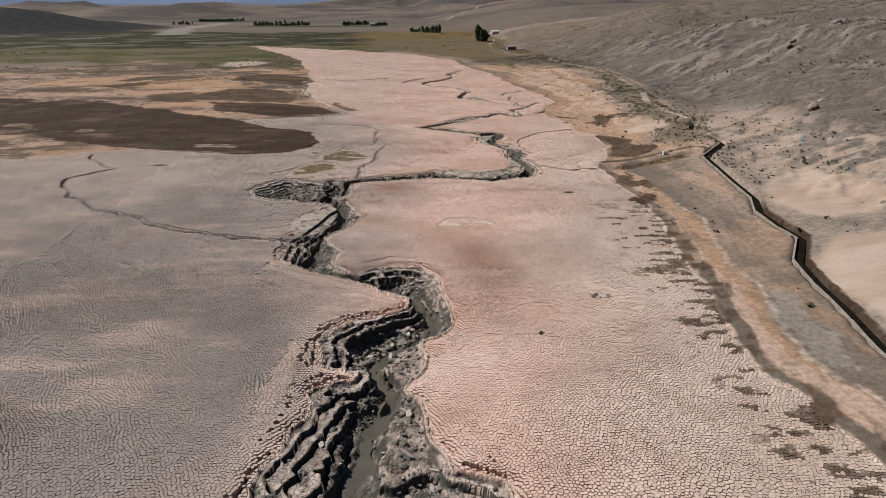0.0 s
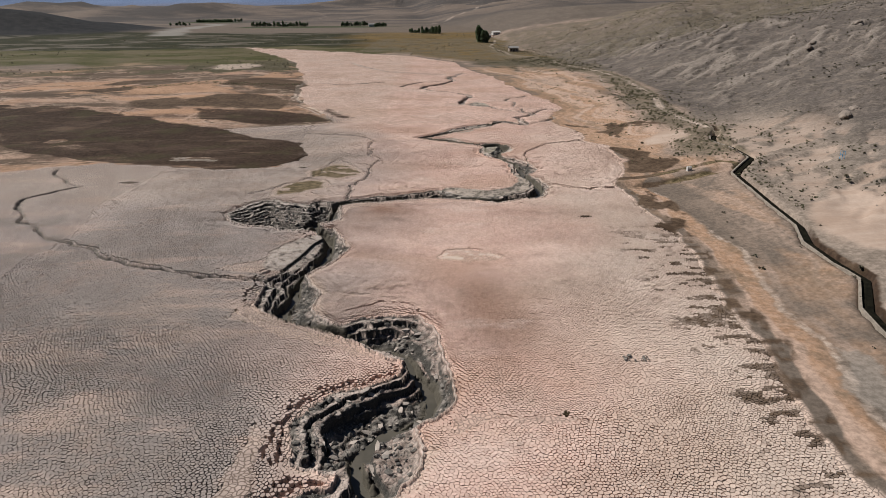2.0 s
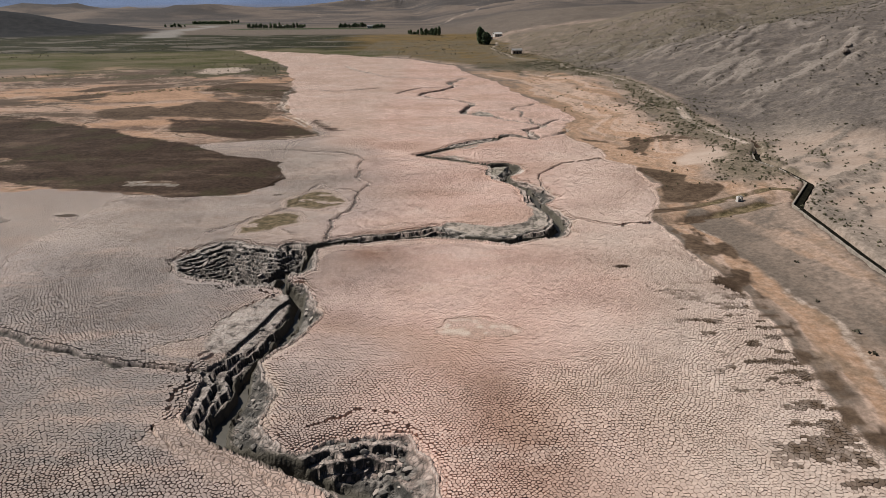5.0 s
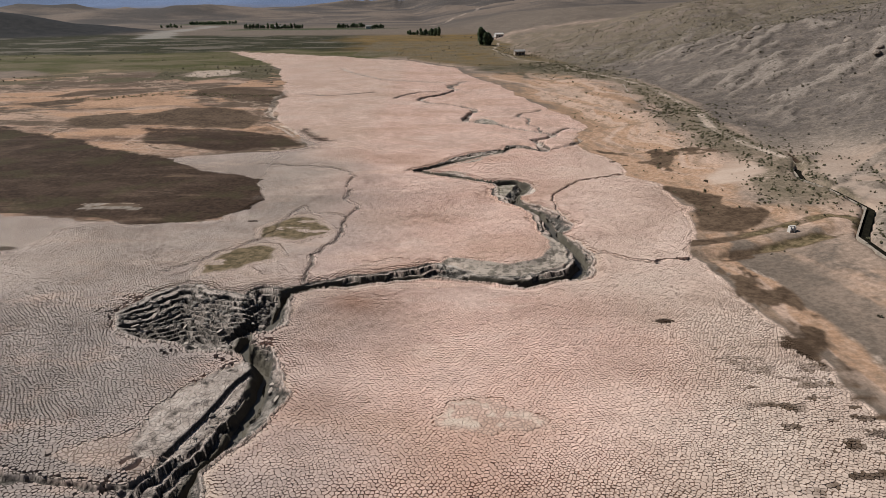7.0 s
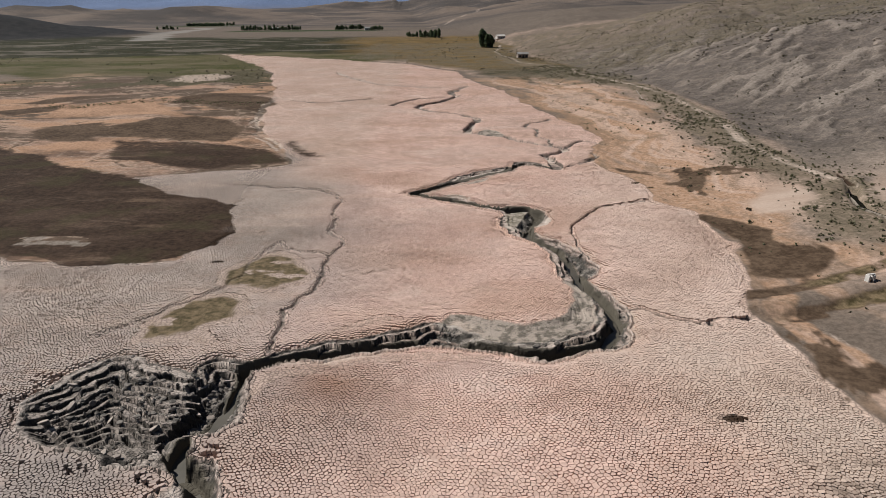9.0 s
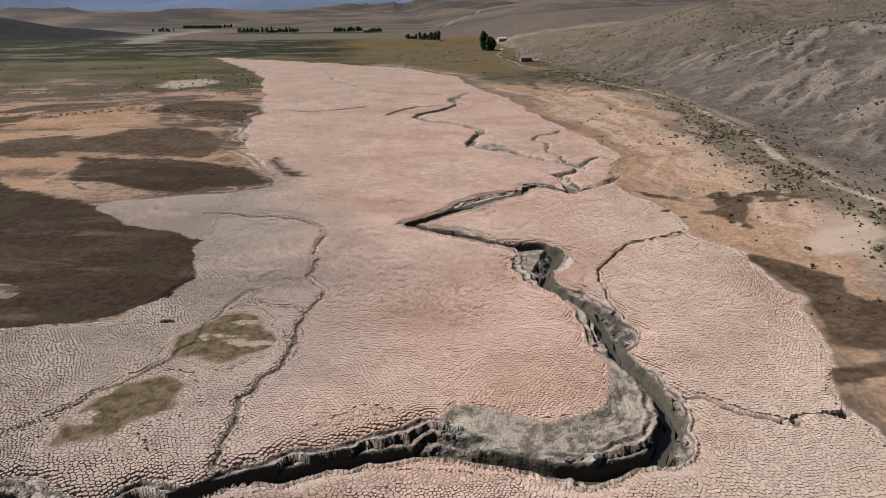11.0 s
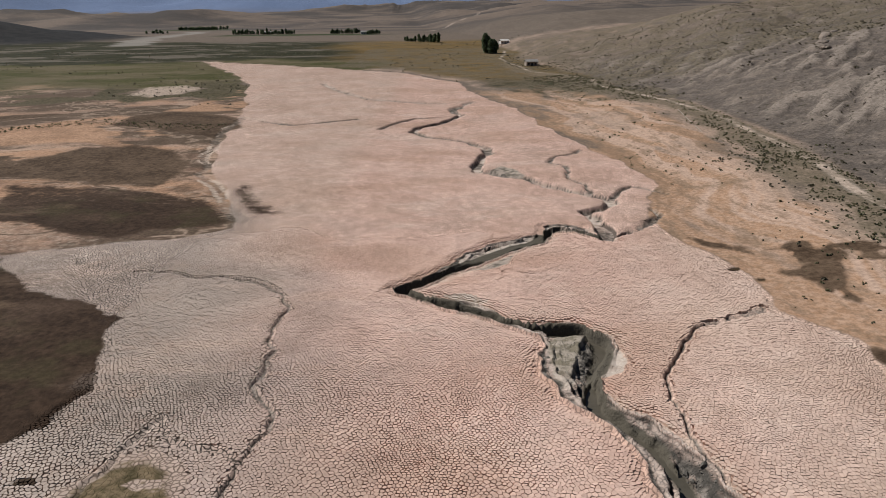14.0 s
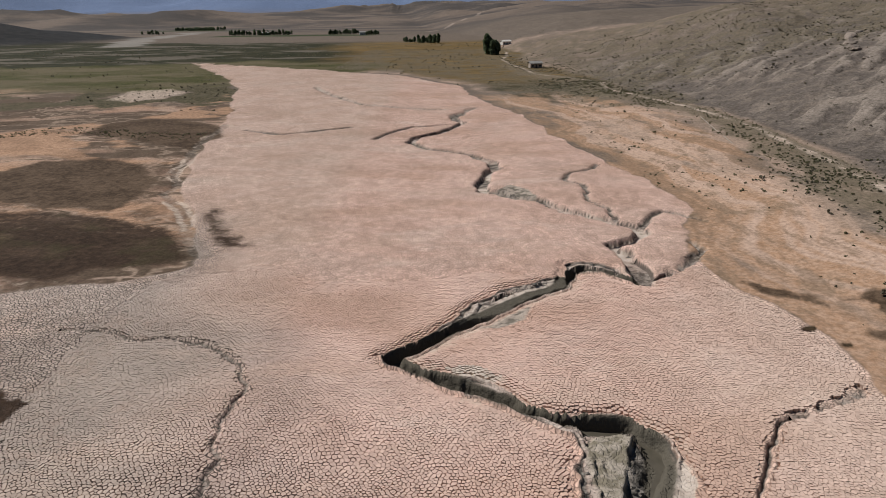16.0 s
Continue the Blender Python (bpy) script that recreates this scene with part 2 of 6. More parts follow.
ORANGE_1 = [(42.3, 165.5), (53, 168), (57, 157), (55, 141), (51, 140), (48.9, 144), (47.2, 153)]
ORANGE_2 = [(41.3, 250), (60, 240), (66, 215), (66, 197), (60.8, 179.6), (50, 177.8), (46, 195), (38.3, 211.1)]
GRAVEL = [(37.9, 73), (41.8, 70.5), (41.2, 60), (40, 50), (37.4, 53), (37, 65.5)]
GRASS_5 = [(-28, 214), (-31, 214.5), (-35, 221), (-39.5, 233), (-37, 233), (-32.5, 222)]
GRASS_6 = [(36.5, 144), (39, 141.6), (43, 140.6), (50, 147), (49, 156), (47, 158), (44.5, 165), (42, 169), (40.3, 168.6), (40.6, 160), (41, 154)]
GRASS_7 = [(33.8, 199.8), (36, 199.2), (40, 197.2), (48, 193.6), (62, 189), (60, 184), (46, 188.6), (41.3, 191.4), (37, 196)]
GRASS_8 = [(46, 176), (50, 187), (41, 189), (44, 182)]
OLIVE_BANK = [(-138.4, 365.6), (-148.9, 414.9), (-122.9, 394.8), (-106.9, 383.3), (-114.1, 433.4), (-96.1, 425.7), (-80.2, 392.9), (-74.4, 362.6), (-82.6, 351.7), (-98.3, 367), (-107.6, 356), (-118.1, 346.2)]
PALE_ISLE = [(-123.9, 373.4), (-130.1, 405.8), (-115.3, 410.1), (-102.8, 396), (-104, 371), (-110.4, 362.3)]
BROWN_B = [(-87.8, 256.7), (-86.4, 265.4), (-74.7, 271.1), (-63.8, 266.3), (-57, 254.2), (-51.9, 240.5), (-53.1, 231.7), (-65.4, 234.2), (-80, 237.5), (-92, 241), (-94, 252)]
ORANGE_W = [(-165, 300), (-117.9, 304), (-107.2, 311.8), (-96.6, 320.5), (-76.6, 290.5), (-58.4, 269.2), (-60, 261.1), (-70.6, 266.1), (-92.7, 274.8), (-115, 274), (-150, 268)]
ORANGE_W2 = [(-92, 326), (-84.4, 346), (-87.9, 385.1), (-82.8, 393.7), (-70.1, 351.2), (-66, 332), (-78.3, 325.5)]
ORANGE_W3 = [(-97.2, 154.9), (-90.9, 153.9), (-82.2, 141), (-80.2, 135.4), (-87.7, 134.7), (-95, 143.9)]
PALE_W1 = [(-185.8, 276.5), (-150.4, 255.7), (-121.7, 235.5), (-110, 228), (-138.6, 233), (-166, 245.6)]
PALE_W2 = [(-127.1, 244), (-105, 232), (-92.6, 222), (-78, 209), (-71, 203.1), (-39.4, 204.3), (-52.9, 193.7), (-66, 197.5), (-74, 203), (-90.1, 216.6)]
PALE_W3 = [(-103.1, 185.5), (-89.3, 174.5), (-79.5, 165.5), (-82.1, 164.5), (-92, 170), (-102.6, 176.8)]
PALE_W4 = [(-131.6, 191.7), (-124.1, 193.2), (-111.4, 177.3), (-119.5, 178.3), (-124, 173.7)]
DARK_W = [(-112, 150), (-103.8, 149.4), (-94.8, 144.5), (-94.1, 139), (-98, 135), (-112, 138)]
SHORE_BROWN = [(-66.8, 280.5), (-59.8, 262.9), (-55.6, 249.1), (-53, 241.1), (-47.5, 230.5), (-41.6, 220.3), (-37, 211.8)]
DARK_STRIP = [(-150, 283), (-144.6, 290), (-141.2, 299.3), (-134, 300), (-129.6, 286), (-137.6, 276)]
DARK_STRIP_2 = [(-151.2, 306), (-148.2, 324.4), (-132, 330), (-120, 327), (-135, 318), (-142, 306)]
GRASS_10 = [(34.4, 130), (38.5, 129.4), (40.6, 122.4), (38.3, 110.8), (34.8, 102.3), (33.4, 104.1), (34.2, 110.7), (34.6, 117.9), (34.7, 124.2)]
# distant hills: middle x, y, height, half-length, half-width, turn
FAR_HILLS = [(-860, 1960, 22, 190, 150, 0.2), (-700, 2010, 30, 120, 130, -0.3), (-590, 2040, 20, 130, 120, -0.4), (-470, 2080, 10, 140, 120, 0.0), (-1200, 2050, 30, 260, 160, 0.1),
             (-97, 1640, 9, 90, 50, -0.2), (-30, 1700, 16, 80, 60, 0.2), (110, 1830, 14, 120, 110, 0.3), (215, 1700, 10, 120, 90, 0.6), (360, 1560, 12, 150, 120, 0.7), (-250, 2700, 26, 330, 120, 0.1)]
DAM_DITCH = [(32, 131.6), (37, 132.2), (42.5, 133.4), (48.2, 134.8), (56, 136.6)]
DAM_BANK = [(35, 134.4), (39.9, 135.4), (44.9, 136.6), (50, 137.8), (56, 139.5)]
GREEN_1 = [(-30.4, 129.2), (-30.7, 133.1), (-27.9, 138.3), (-24.6, 138.6), (-22.8, 134.2), (-25.6, 129.8)]
GREEN_2 = [(-25.7, 142.5), (-26.3, 146.5), (-24.3, 152.1), (-20.7, 150), (-17.8, 144.4), (-22, 141.7)]
PALE_1 = [(-0.5, 102), (2.6, 101.3), (6.7, 100.2), (9.2, 98.2), (7, 96.4), (3.5, 96.8), (-0.3, 98.4)]
BENCH = [(-1.5, 132.5), (0.6, 134.6), (3.2, 133.6), (7.8, 131.8), (12, 133.3), (14.8, 136.4), (15.4, 140.4), (14.6, 143.5), (16.4, 143), (17.4, 137), (17.2, 132), (10, 126.5), (2, 128.5)]
BENCH_2 = [(2.8, 189), (5, 191), (8, 193.7), (9.4, 193.8), (8.6, 191.2), (5.5, 189)]
BENCH_3 = [(15.4, 168), (16.6, 168.3), (17, 166.2), (15.8, 163.4), (13.4, 162.8), (13.8, 164.6)]
SMOOTH_1 = [(-25, 79), (-23.6, 83), (-21, 82.4), (-17.5, 80), (-12, 76.6), (-8, 73.6), (-5, 71.4), (-6, 70), (-12, 73.2), (-18, 75.6)]
SMOOTH_2 = [(-17.2, 117), (-17.6, 123.2), (-14, 124.6), (-8, 126.4), (-2, 127.6), (4, 126.6), (6, 125.4), (-2, 125), (-9, 123.6), (-14, 121.4)]
SMOOTH_3 = [(-15.6, 45), (-14.2, 51), (-14.8, 59), (-16.2, 60), (-17.4, 54), (-16.8, 46)]
SMOOTH_4 = [(0.5, 58), (5, 59.6), (12, 60.2), (12, 60.9), (4, 61), (0.6, 61)]
SMOOTH_5 = [(-3.6, 134), (-9, 131.4), (-13.4, 130), (-10, 133.4), (-6, 134)]
SMOOTH_6 = [(-32, 127.4), (-29, 129), (-25, 128), (-21, 127.6), (-24, 130.4), (-27, 133), (-31, 131.5)]
SMOOTH_7 = [(-20.5, 90.2), (-26, 92.6), (-31, 94), (-27, 96.5), (-23, 97)]
MUD_POOL = [(8.6, 240.5), (12.7, 246.2), (15.5, 243), (16.3, 238.2), (13.2, 236.6)]
PUDDLE = [(-63, 155.4), (-62.2, 160.6), (-59.4, 161.8), (-53.5, 161), (-49.3, 158.6), (-50.4, 156.2), (-54.7, 155.6)]
SLAB = [(-24, 93.6), (-24.6, 100), (-23.2, 103.4), (-20.6, 106.4), (-18.2, 108), (-18, 104), (-18.8, 99.8), (-20, 95)]
CANAL = [(43, 46), (43.8, 56.1), (45, 64.6), (45.5, 71), (46.6, 78), (50.7, 85.2), (50.2, 90.2), (50.3, 97.3), (52.5, 103.7), (53.3, 112.8),
         (55.6, 133.5), (64, 145.2), (64.4, 156), (63.2, 163), (65.4, 169), (70, 177)]
CANAL_DITCH = [(69.5, 176), (71.5, 183)]
ROAD = [(69.8, 176), (68.2, 182), (66.6, 191), (67.2, 206), (68.2, 219), (71.4, 233), (73, 247), (74.5, 263), (76, 288), (74.5, 320), (68, 350), (64.4, 366), (63.8, 380), (68, 408), (58, 432), (47, 459), (41.5, 515), (39, 555), (46, 590), (50, 640)]
RIVER = [(-430, 1300), (-397, 1188), (-395, 1022), (-348, 886), (-330, 820)]
FIELD_1 = [(-320, 1062), (-100, 1030), (-60, 1050), (-150, 1096), (-320, 1104)]
FIELD_2 = [(-560, 1420), (-420, 1420), (-400, 1560), (-560, 1560)]
HILL_ROAD = [(-24, 1150), (-8, 1200), (21, 1301), (70, 1500), (124, 1755)]
ZIGZAG = [(-250, 1500), (-333, 1652), (-300, 1800), (-376, 2074), (-473, 2340)]
EAST_Y = [-300, 46, 65, 78, 85, 97, 113, 133, 145, 163, 176, 191, 219, 247, 288, 320, 350, 366, 408, 432, 459, 515, 555, 640, 900]
EAST_X = [40, 43, 45, 46.6, 50.5, 50.5, 53.3, 55.6, 64, 64, 69.8, 66.6, 68.2, 73, 76, 74.5, 68, 64.4, 66, 58, 47, 41.5, 39, 50, 48]
FOOT_Y = [-400, 60, 120, 170, 240, 310, 370, 450, 520, 650, 900, 1150, 1500, 2500, 6000]
FOOT_X = [62, 56, 60, 76, 80, 76, 72, 58, 50, 52, 48, 0, -40, -130, -300]
TOP_Y = [-400, 300, 500, 650, 780, 950, 1150, 1500, 2200, 3000, 6000]
TOP_Z = [75, 70, 60, 50, 42, 33, 27, 30, 32, 24, 10]

DARK_SPOTS = [(-62.7, 139.3, 2.2, 0.9), (23.4, 114.3, 1.0, 0.5), (36.5, 187.5, 0.8, 0.6), (38.2, 184.5, 0.7, 0.5), (-39.5, 176.2, 0.9, 0.4), (-37.8, 166.3, 0.8, 0.5), (10.5, 61, 0.35, 0.3), (-30, 150.5, 0.8, 0.4)]
CHANNELS = [(NORTH1, 1.15, 0.95), (NORTH2, 1.25, 0.85), (RILL_WEST, 0.45, 0.65), (RILL_MID, 0.27, 0.3), (RILL_GREEN, 0.3, 0.2), (RILL_EAST, 0.3, 0.36),
            (RILL_E2, 0.6, 0.6), (RILL_E3, 0.5, 0.45), (RILL_E4, 0.65, 0.55), (RILL_DAM, 0.35, 0.5), (RILL_N1, 0.9, 0.6), (RILL_N2, 1.3, 0.8),
            (RILL_N3, 1.0, 0.5), (SHORE_CHANNEL, 1.2, 0.2)]


SLUMP_1 = [(-37, 113), (-37, 120), (-33, 126.5), (-27, 125), (-23, 123), (-21, 118), (-23, 112), (-28, 109)]
SLUMP_2 = [(-15, 30), (-15.5, 44), (-12, 53), (-8.8, 52), (-8.4, 40), (-8, 30)]
SLUMP_3 = [(-14.5, 56), (-14, 61), (-10, 66.5), (-4, 68), (-6, 63), (-9, 58)]
SLUMP_4 = [(-14, 78), (-10, 81), (-4, 82), (-5, 78.5), (-9, 77.5)]
NORTH_RIM = [(-36.6, 117.4), (-35.1, 120.5), (-34.2, 123.4), (-31.9, 125.4), (-30.2, 125.7), (-27.7, 124), (-23.2, 122.8), (-19, 122.6)]
SUN_XY = (math.sin(SUN_AZ), math.cos(SUN_AZ))


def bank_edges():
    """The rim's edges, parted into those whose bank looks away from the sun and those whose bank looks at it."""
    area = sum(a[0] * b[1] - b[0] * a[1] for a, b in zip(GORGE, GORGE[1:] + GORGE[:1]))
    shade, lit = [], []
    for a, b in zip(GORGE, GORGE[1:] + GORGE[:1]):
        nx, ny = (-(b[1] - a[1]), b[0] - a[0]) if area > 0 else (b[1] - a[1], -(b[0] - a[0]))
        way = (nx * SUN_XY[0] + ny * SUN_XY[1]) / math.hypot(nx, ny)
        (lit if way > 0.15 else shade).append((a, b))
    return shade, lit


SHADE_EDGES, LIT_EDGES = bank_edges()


def edges_dist(x, y, edges):
    best = np.full(x.shape, 400.0)
    for a, b in edges:
        m = near_box(x, y, (a, b), 9.0)
        if m.any():
            xx, yy, dx, dy = x[m] - a[0], y[m] - a[1], b[0] - a[0], b[1] - a[1]
            t = np.clip((xx * dx + yy * dy) / (dx * dx + dy * dy + 1e-9), 0, 1)
            best[m] = np.minimum(best[m], (xx - t * dx) ** 2 + (yy - t * dy) ** 2)
    return np.minimum(np.sqrt(best), 9.0)


def gorge_field(x, y):
    """Signed distance into the gorge, with a ragged rim."""
    wx = x + 1.1 * fbm(x, y, 3.2, 3, 5) + (0.16 - 0.1 * sstep(118, 128, y)) * fbm(x, y, 0.8, 2, 6)
    wy = y + 1.1 * fbm(x, y, 3.2, 3, 7) + (0.16 - 0.1 * sstep(118, 128, y)) * fbm(x, y, 0.8, 2, 8)
    return inside(wx, wy, GORGE, 9.0), wx, wy


def channel_field(x, y):
    """How deep the small channels cut, and how far one stands from the nearest."""
    near_part = 1 - sstep(200, 208, y)
    wx = x + 1.2 * fbm(x, y, 3.5, 2, 25) + 0.3 * near_part * fbm(x, y, 0.7, 2, 26)
    wy = y + 1.2 * fbm(x, y, 3.5, 2, 27) + 0.3 * near_part * fbm(x, y, 0.7, 2, 28)
    cut, near = np.zeros(x.shape), np.full(x.shape, 8.0)
    for line, half, deep in CHANNELS:
        d = along(wx, wy, line, 8.0)
        half = half * (0.75 + 0.6 * vnoise(x, y, 4.0, 31))
        steep = 0.35 + 0.4 * sstep(200, 210, y)
        cut = np.maximum(cut, deep * (1 + 0.1 * sstep(200, 210, y)) * (0.86 * sstep(half, half * steep, d) + 0.14 * sstep(half + 1.2, half * 0.6, d)))
        near = np.minimum(near, d - half)
    return cut, near


def hill_ribs(x, y, u):
    """Tilted rock ribs that stand out of the slope, in patches."""
    lean, across = 0.695 * x + 0.719 * y, 0.719 * y - 0.695 * x + 5.0 * fbm(x, y, 26, 3, 161)
    r = 0.6 * vnoise(across, 0.2 * lean, 3.6, 162) + 0.4 * vnoise(across, 0.3 * lean, 1.8, 163)
    return sstep(0.54, 0.66, r) * sstep(-0.22, 0.12, fbm(x, y, 46, 3, 164)) * sstep(1, 14, u) * (1 - sstep(430, 620, y))


def hill_height(x, y):
    foot, top = np.interp(y, FOOT_Y, FOOT_X), np.interp(y, TOP_Y, TOP_Z)
    u = x - foot + 14 * fbm(x, y, 60, 3, 41)
    up = np.maximum(u, 0)
    up = up * up / (up + 12)
    z = top * (1 - np.exp(-0.27 * up / top))
    rough = sstep(2, 30, u) * (1 - sstep(700, 1200, y))
    z = z + rough * (6.0 * fbm(x, y, 52, 4, 43) + 0.8 * np.abs(fbm(x, y, 9, 3, 44))) + 0.95 * hill_ribs(x, y, u)
    z = z + sstep(20, 120, u) * sstep(230, 420, y) * 15 * fbm(0.8 * x + 0.5 * y, 0.8 * y - 0.5 * x, 170, 3, 46)
    low = sstep(-14, 10, u) * (1 - sstep(20, 50, u))
    return z + low * 0.7 * fbm(x, y, 9, 3, 45), u


def west_hill(x, y):
    """The cloud-shadowed hill beyond the meadow."""
    wide = 31 * np.exp(-(((x + 640) / 175) ** 2) ** 1.5 - ((y - 905 - 0.25 * (x + 640)) / 90) ** 2)
    return np.maximum(wide, 14 * np.exp(-((x + 520) / 85) ** 2 - ((y - 1010) / 60) ** 2)) * (1 + 0.25 * fbm(x, y, 70, 3, 148))


def far_hills(x, y):
    out = np.zeros(x.shape)
    m = y > 1300
    if m.any():
        xx, yy = x[m] + 90 * fbm(x[m], y[m], 160, 3, 165), y[m] + 60 * fbm(x[m], y[m], 150, 3, 166)
        best = np.zeros(xx.shape)
        for cx, cy, h, a, b, turn in FAR_HILLS:
            c, s = math.cos(turn), math.sin(turn)
            p, q = (xx - cx) * c + (yy - cy) * s, (yy - cy) * c - (xx - cx) * s
            best = np.maximum(best, h * np.exp(-(p / a) ** 2 - (q / b) ** 2))
        out[m] = best * (1 + 0.9 * np.abs(fbm(xx, yy, 90, 4, 167)))
    return out


def base_height(x, y):
    """The land without the gorge."""
    z = -1.0 - 0.35 * np.exp(-((x + 3) / 16.0) ** 2) + 0.25 * fbm(x, y, 30, 3, 51)
    z = z + 2.4 * sstep(38, 60, x) * (1 - sstep(300, 500, y))
    hz, u = hill_height(x, y)
    z = z + hz
    west = sstep(-34, -90, x) * sstep(140, 240, y) * (1 - sstep(600, 900, y))
    z = z + west * (0.8 + 1.2 * fbm(x, y, 22, 4, 55))
    # low hill beyond the meadow, to the west
    z = z + west_hill(x, y)
    z = z + 22 * np.exp(-((x + 1050) / 300) ** 2 - ((y - 1200) / 160) ** 2)
    # rolling dry land and the far range
    far = sstep(1200, 2600, y)
    z = z + far * (-2 + 26 * fbm(x, y, 560, 5, 57)) + 34 * sstep(1500, 3300, y)
    z = z + far_hills(x, y)
    z = z + 0.03 * fbm(x, y, 2.2, 3, 52) * (1 - sstep(330, 500, y))
    rng = sstep(3500, 4400, y + 500 * fbm(x, y, 900, 3, 58))
    z = z + rng * (150 + 110 * fbm(x, y, 700, 5, 59))
    return z, u


def land(x, y):
    """Height and all ground masks."""
    z, u = base_height(x, y)
    m = {}
    d, wx, wy = gorge_field(x, y)
    cut, near = channel_field(x, y)
    isl = inside(wx, wy, ISLAND, 3.0)
    bench = np.maximum(np.maximum(inside(wx, wy, BENCH, 4.0), inside(wx, wy, BENCH_2, 4.0)), np.maximum(inside(wx, wy, BENCH_3, 4.0), inside(wx, wy, MUD_POOL, 4.0)))
    st = np.minimum(along(x + 0.5 * fbm(x, y, 2, 2, 61), y, STREAM1, 6.0), along(x + 0.5 * fbm(x, y, 2, 2, 61), y, STREAM2, 6.0))
    g = d > 0
    d_sh, d_lit = edges_dist(wx, wy, SHADE_EDGES), edges_dist(wx, wy, LIT_EDGES)
    fan = (inside(wx, wy, SLUMP_1, 4.0) > 0) & g
    d_sh = np.where(fan, along(wx, wy, NORTH_RIM, 9.0) + 0.25 * fbm(x, y, 6, 2, 178) + 0.05, d_sh)
    # stepped, slumped banks: each block drops and leans back
    slump = np.zeros(x.shape)
    for o in (SLUMP_1, SLUMP_2, SLUMP_3, SLUMP_4):
        slump = np.maximum(slump, sstep(-1, 1.2, inside(wx, wy, o, 4.0)))
    width = 0.9 + 0.5 * fbm(x, y, 5, 3, 62) + 0.3 * slump - 0.3 * fan
    s = np.maximum(d_sh - 0.12, 0) / width + (1.3 * fbm(x, y, 4.5, 3, 63) * (1 - 0.15 * slump - 0.45 * fan) + 0.35 * fbm(x, y, 1.3, 2, 69) * (1 - 0.4 * slump)) * sstep(0.2, 1.2, d_sh)
    s = np.maximum(s, 0)
    n, f = np.floor(s), s - np.floor(s)
    late = sstep(118, 128, y)
    steps = (0.62 - 0.22 * late + 0.3 * fbm(x, y, 9, 2, 66)) * (1 - slump) + (0.3 - 0.12 * fan) * slump
    rift = (0.3 + 0.6 * vnoise(x, y, 2.4, 70)) * (0.7 + 0.9 * slump)
    top = 0.1 + (0.5 - 0.35 * slump - 0.26 * late * (1 - slump)) * sstep(0, 0.36, d_sh) + steps * n - (0.2 - 0.1 * slump) * f + (0.24 - 0.15 * slump - 0.04 * fan) * fbm(x, y, 0.9, 3, 60)
    shade_bank = sstep(0, 0.42, d_sh) * (top + (rift * (1 - 0.9 * late * (n < 1) * (1 - slump)) + 0.3 * slump * sstep(0.03, 0.01, np.abs(fbm(x, y, 2.3, 2, 92)))) * np.maximum(sstep(0.3 - 0.1 * slump, 0.06, f), sstep(0.9, 1.0, f)))
    heap = np.maximum(sstep(-1, 1.2, inside(wx, wy, SLUMP_3, 4.0)), sstep(-1, 1.2, inside(wx, wy, SLUMP_4, 4.0))) * sstep(1.7, 2.7, s + 0.8 * fbm(x, y, 3, 3, 190))
    shade_bank = shade_bank * (1 - heap) + heap * (0.55 + 0.42 * s + 0.9 * np.abs(fbm(x, y, 1.9, 4, 191)) + 0.5 * np.abs(fbm(x, y, 0.6, 3, 192)))
    shade_bank = np.where(fan, shade_bank * sstep(-0.2, 2.2, d), shade_bank)
    lit_bank = 0.2 * sstep(0, 0.35, d_lit) + 0.8 * d_lit + 0.5 * fbm(x, y, 1.6, 3, 67) * sstep(0.2, 0.8, d_lit)
    flo = 2.5 - 0.85 * late + 0.3 * fbm(x, y, 5, 2, 64)
    hum = 1.25 * np.abs(fbm(x, y, 2.1, 5, 65)) + 0.4 * np.abs(fbm(x, y, 0.7, 3, 68))
    bed = flo - 0.55 * sstep(0.6, 2.8, st) - hum * sstep(0.5, 1.4, st)
    bed = bed + 1.2 * slump * sstep(0.8, 2.0, st)
    deep = np.clip(np.minimum(np.minimum(shade_bank, lit_bank), bed), 0, None)
    deep = np.maximum(deep, flo * sstep(0.95, 0.45, st) * sstep(0, 0.4, d))
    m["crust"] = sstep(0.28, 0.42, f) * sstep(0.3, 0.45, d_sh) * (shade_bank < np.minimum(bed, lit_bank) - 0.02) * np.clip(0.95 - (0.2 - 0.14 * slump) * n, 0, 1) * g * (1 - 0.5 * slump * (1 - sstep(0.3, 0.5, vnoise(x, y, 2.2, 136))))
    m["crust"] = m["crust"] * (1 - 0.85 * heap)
    # Sun-facing banks take the pale crust tone too, as painted sunlight.
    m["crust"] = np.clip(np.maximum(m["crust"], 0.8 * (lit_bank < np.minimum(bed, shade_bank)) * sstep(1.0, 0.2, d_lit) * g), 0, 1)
    shelf = np.maximum(np.maximum(inside(wx, wy, SHELF_1, 3.0), inside(wx, wy, SHELF_2, 3.0)), inside(wx, wy, BENCH_3, 3.0))
    deep = np.where(shelf > -0.1, np.minimum(deep, 0.9 - 0.45 * sstep(-0.1, 0.3, shelf) + 0.15 * fbm(x, y, 1.5, 3, 100)), deep)
    m["crust"] = np.maximum(m["crust"], sstep(-0.1, 0.1, shelf))
    deep = np.where(isl > -0.1, np.minimum(deep, 1.7 - 1.25 * sstep(-0.25, 0.35, isl) + 0.25 * fbm(x, y, 2.5, 3, 99)), deep)
    mound = np.maximum(inside(wx, wy, MOUND, 3.0), np.maximum(inside(wx, wy, MOUND_2, 3.0), inside(wx, wy, MOUND_3, 3.0)))
    on = sstep(-0.2, 0.7, mound) * sstep(0.8, 1.3, st)
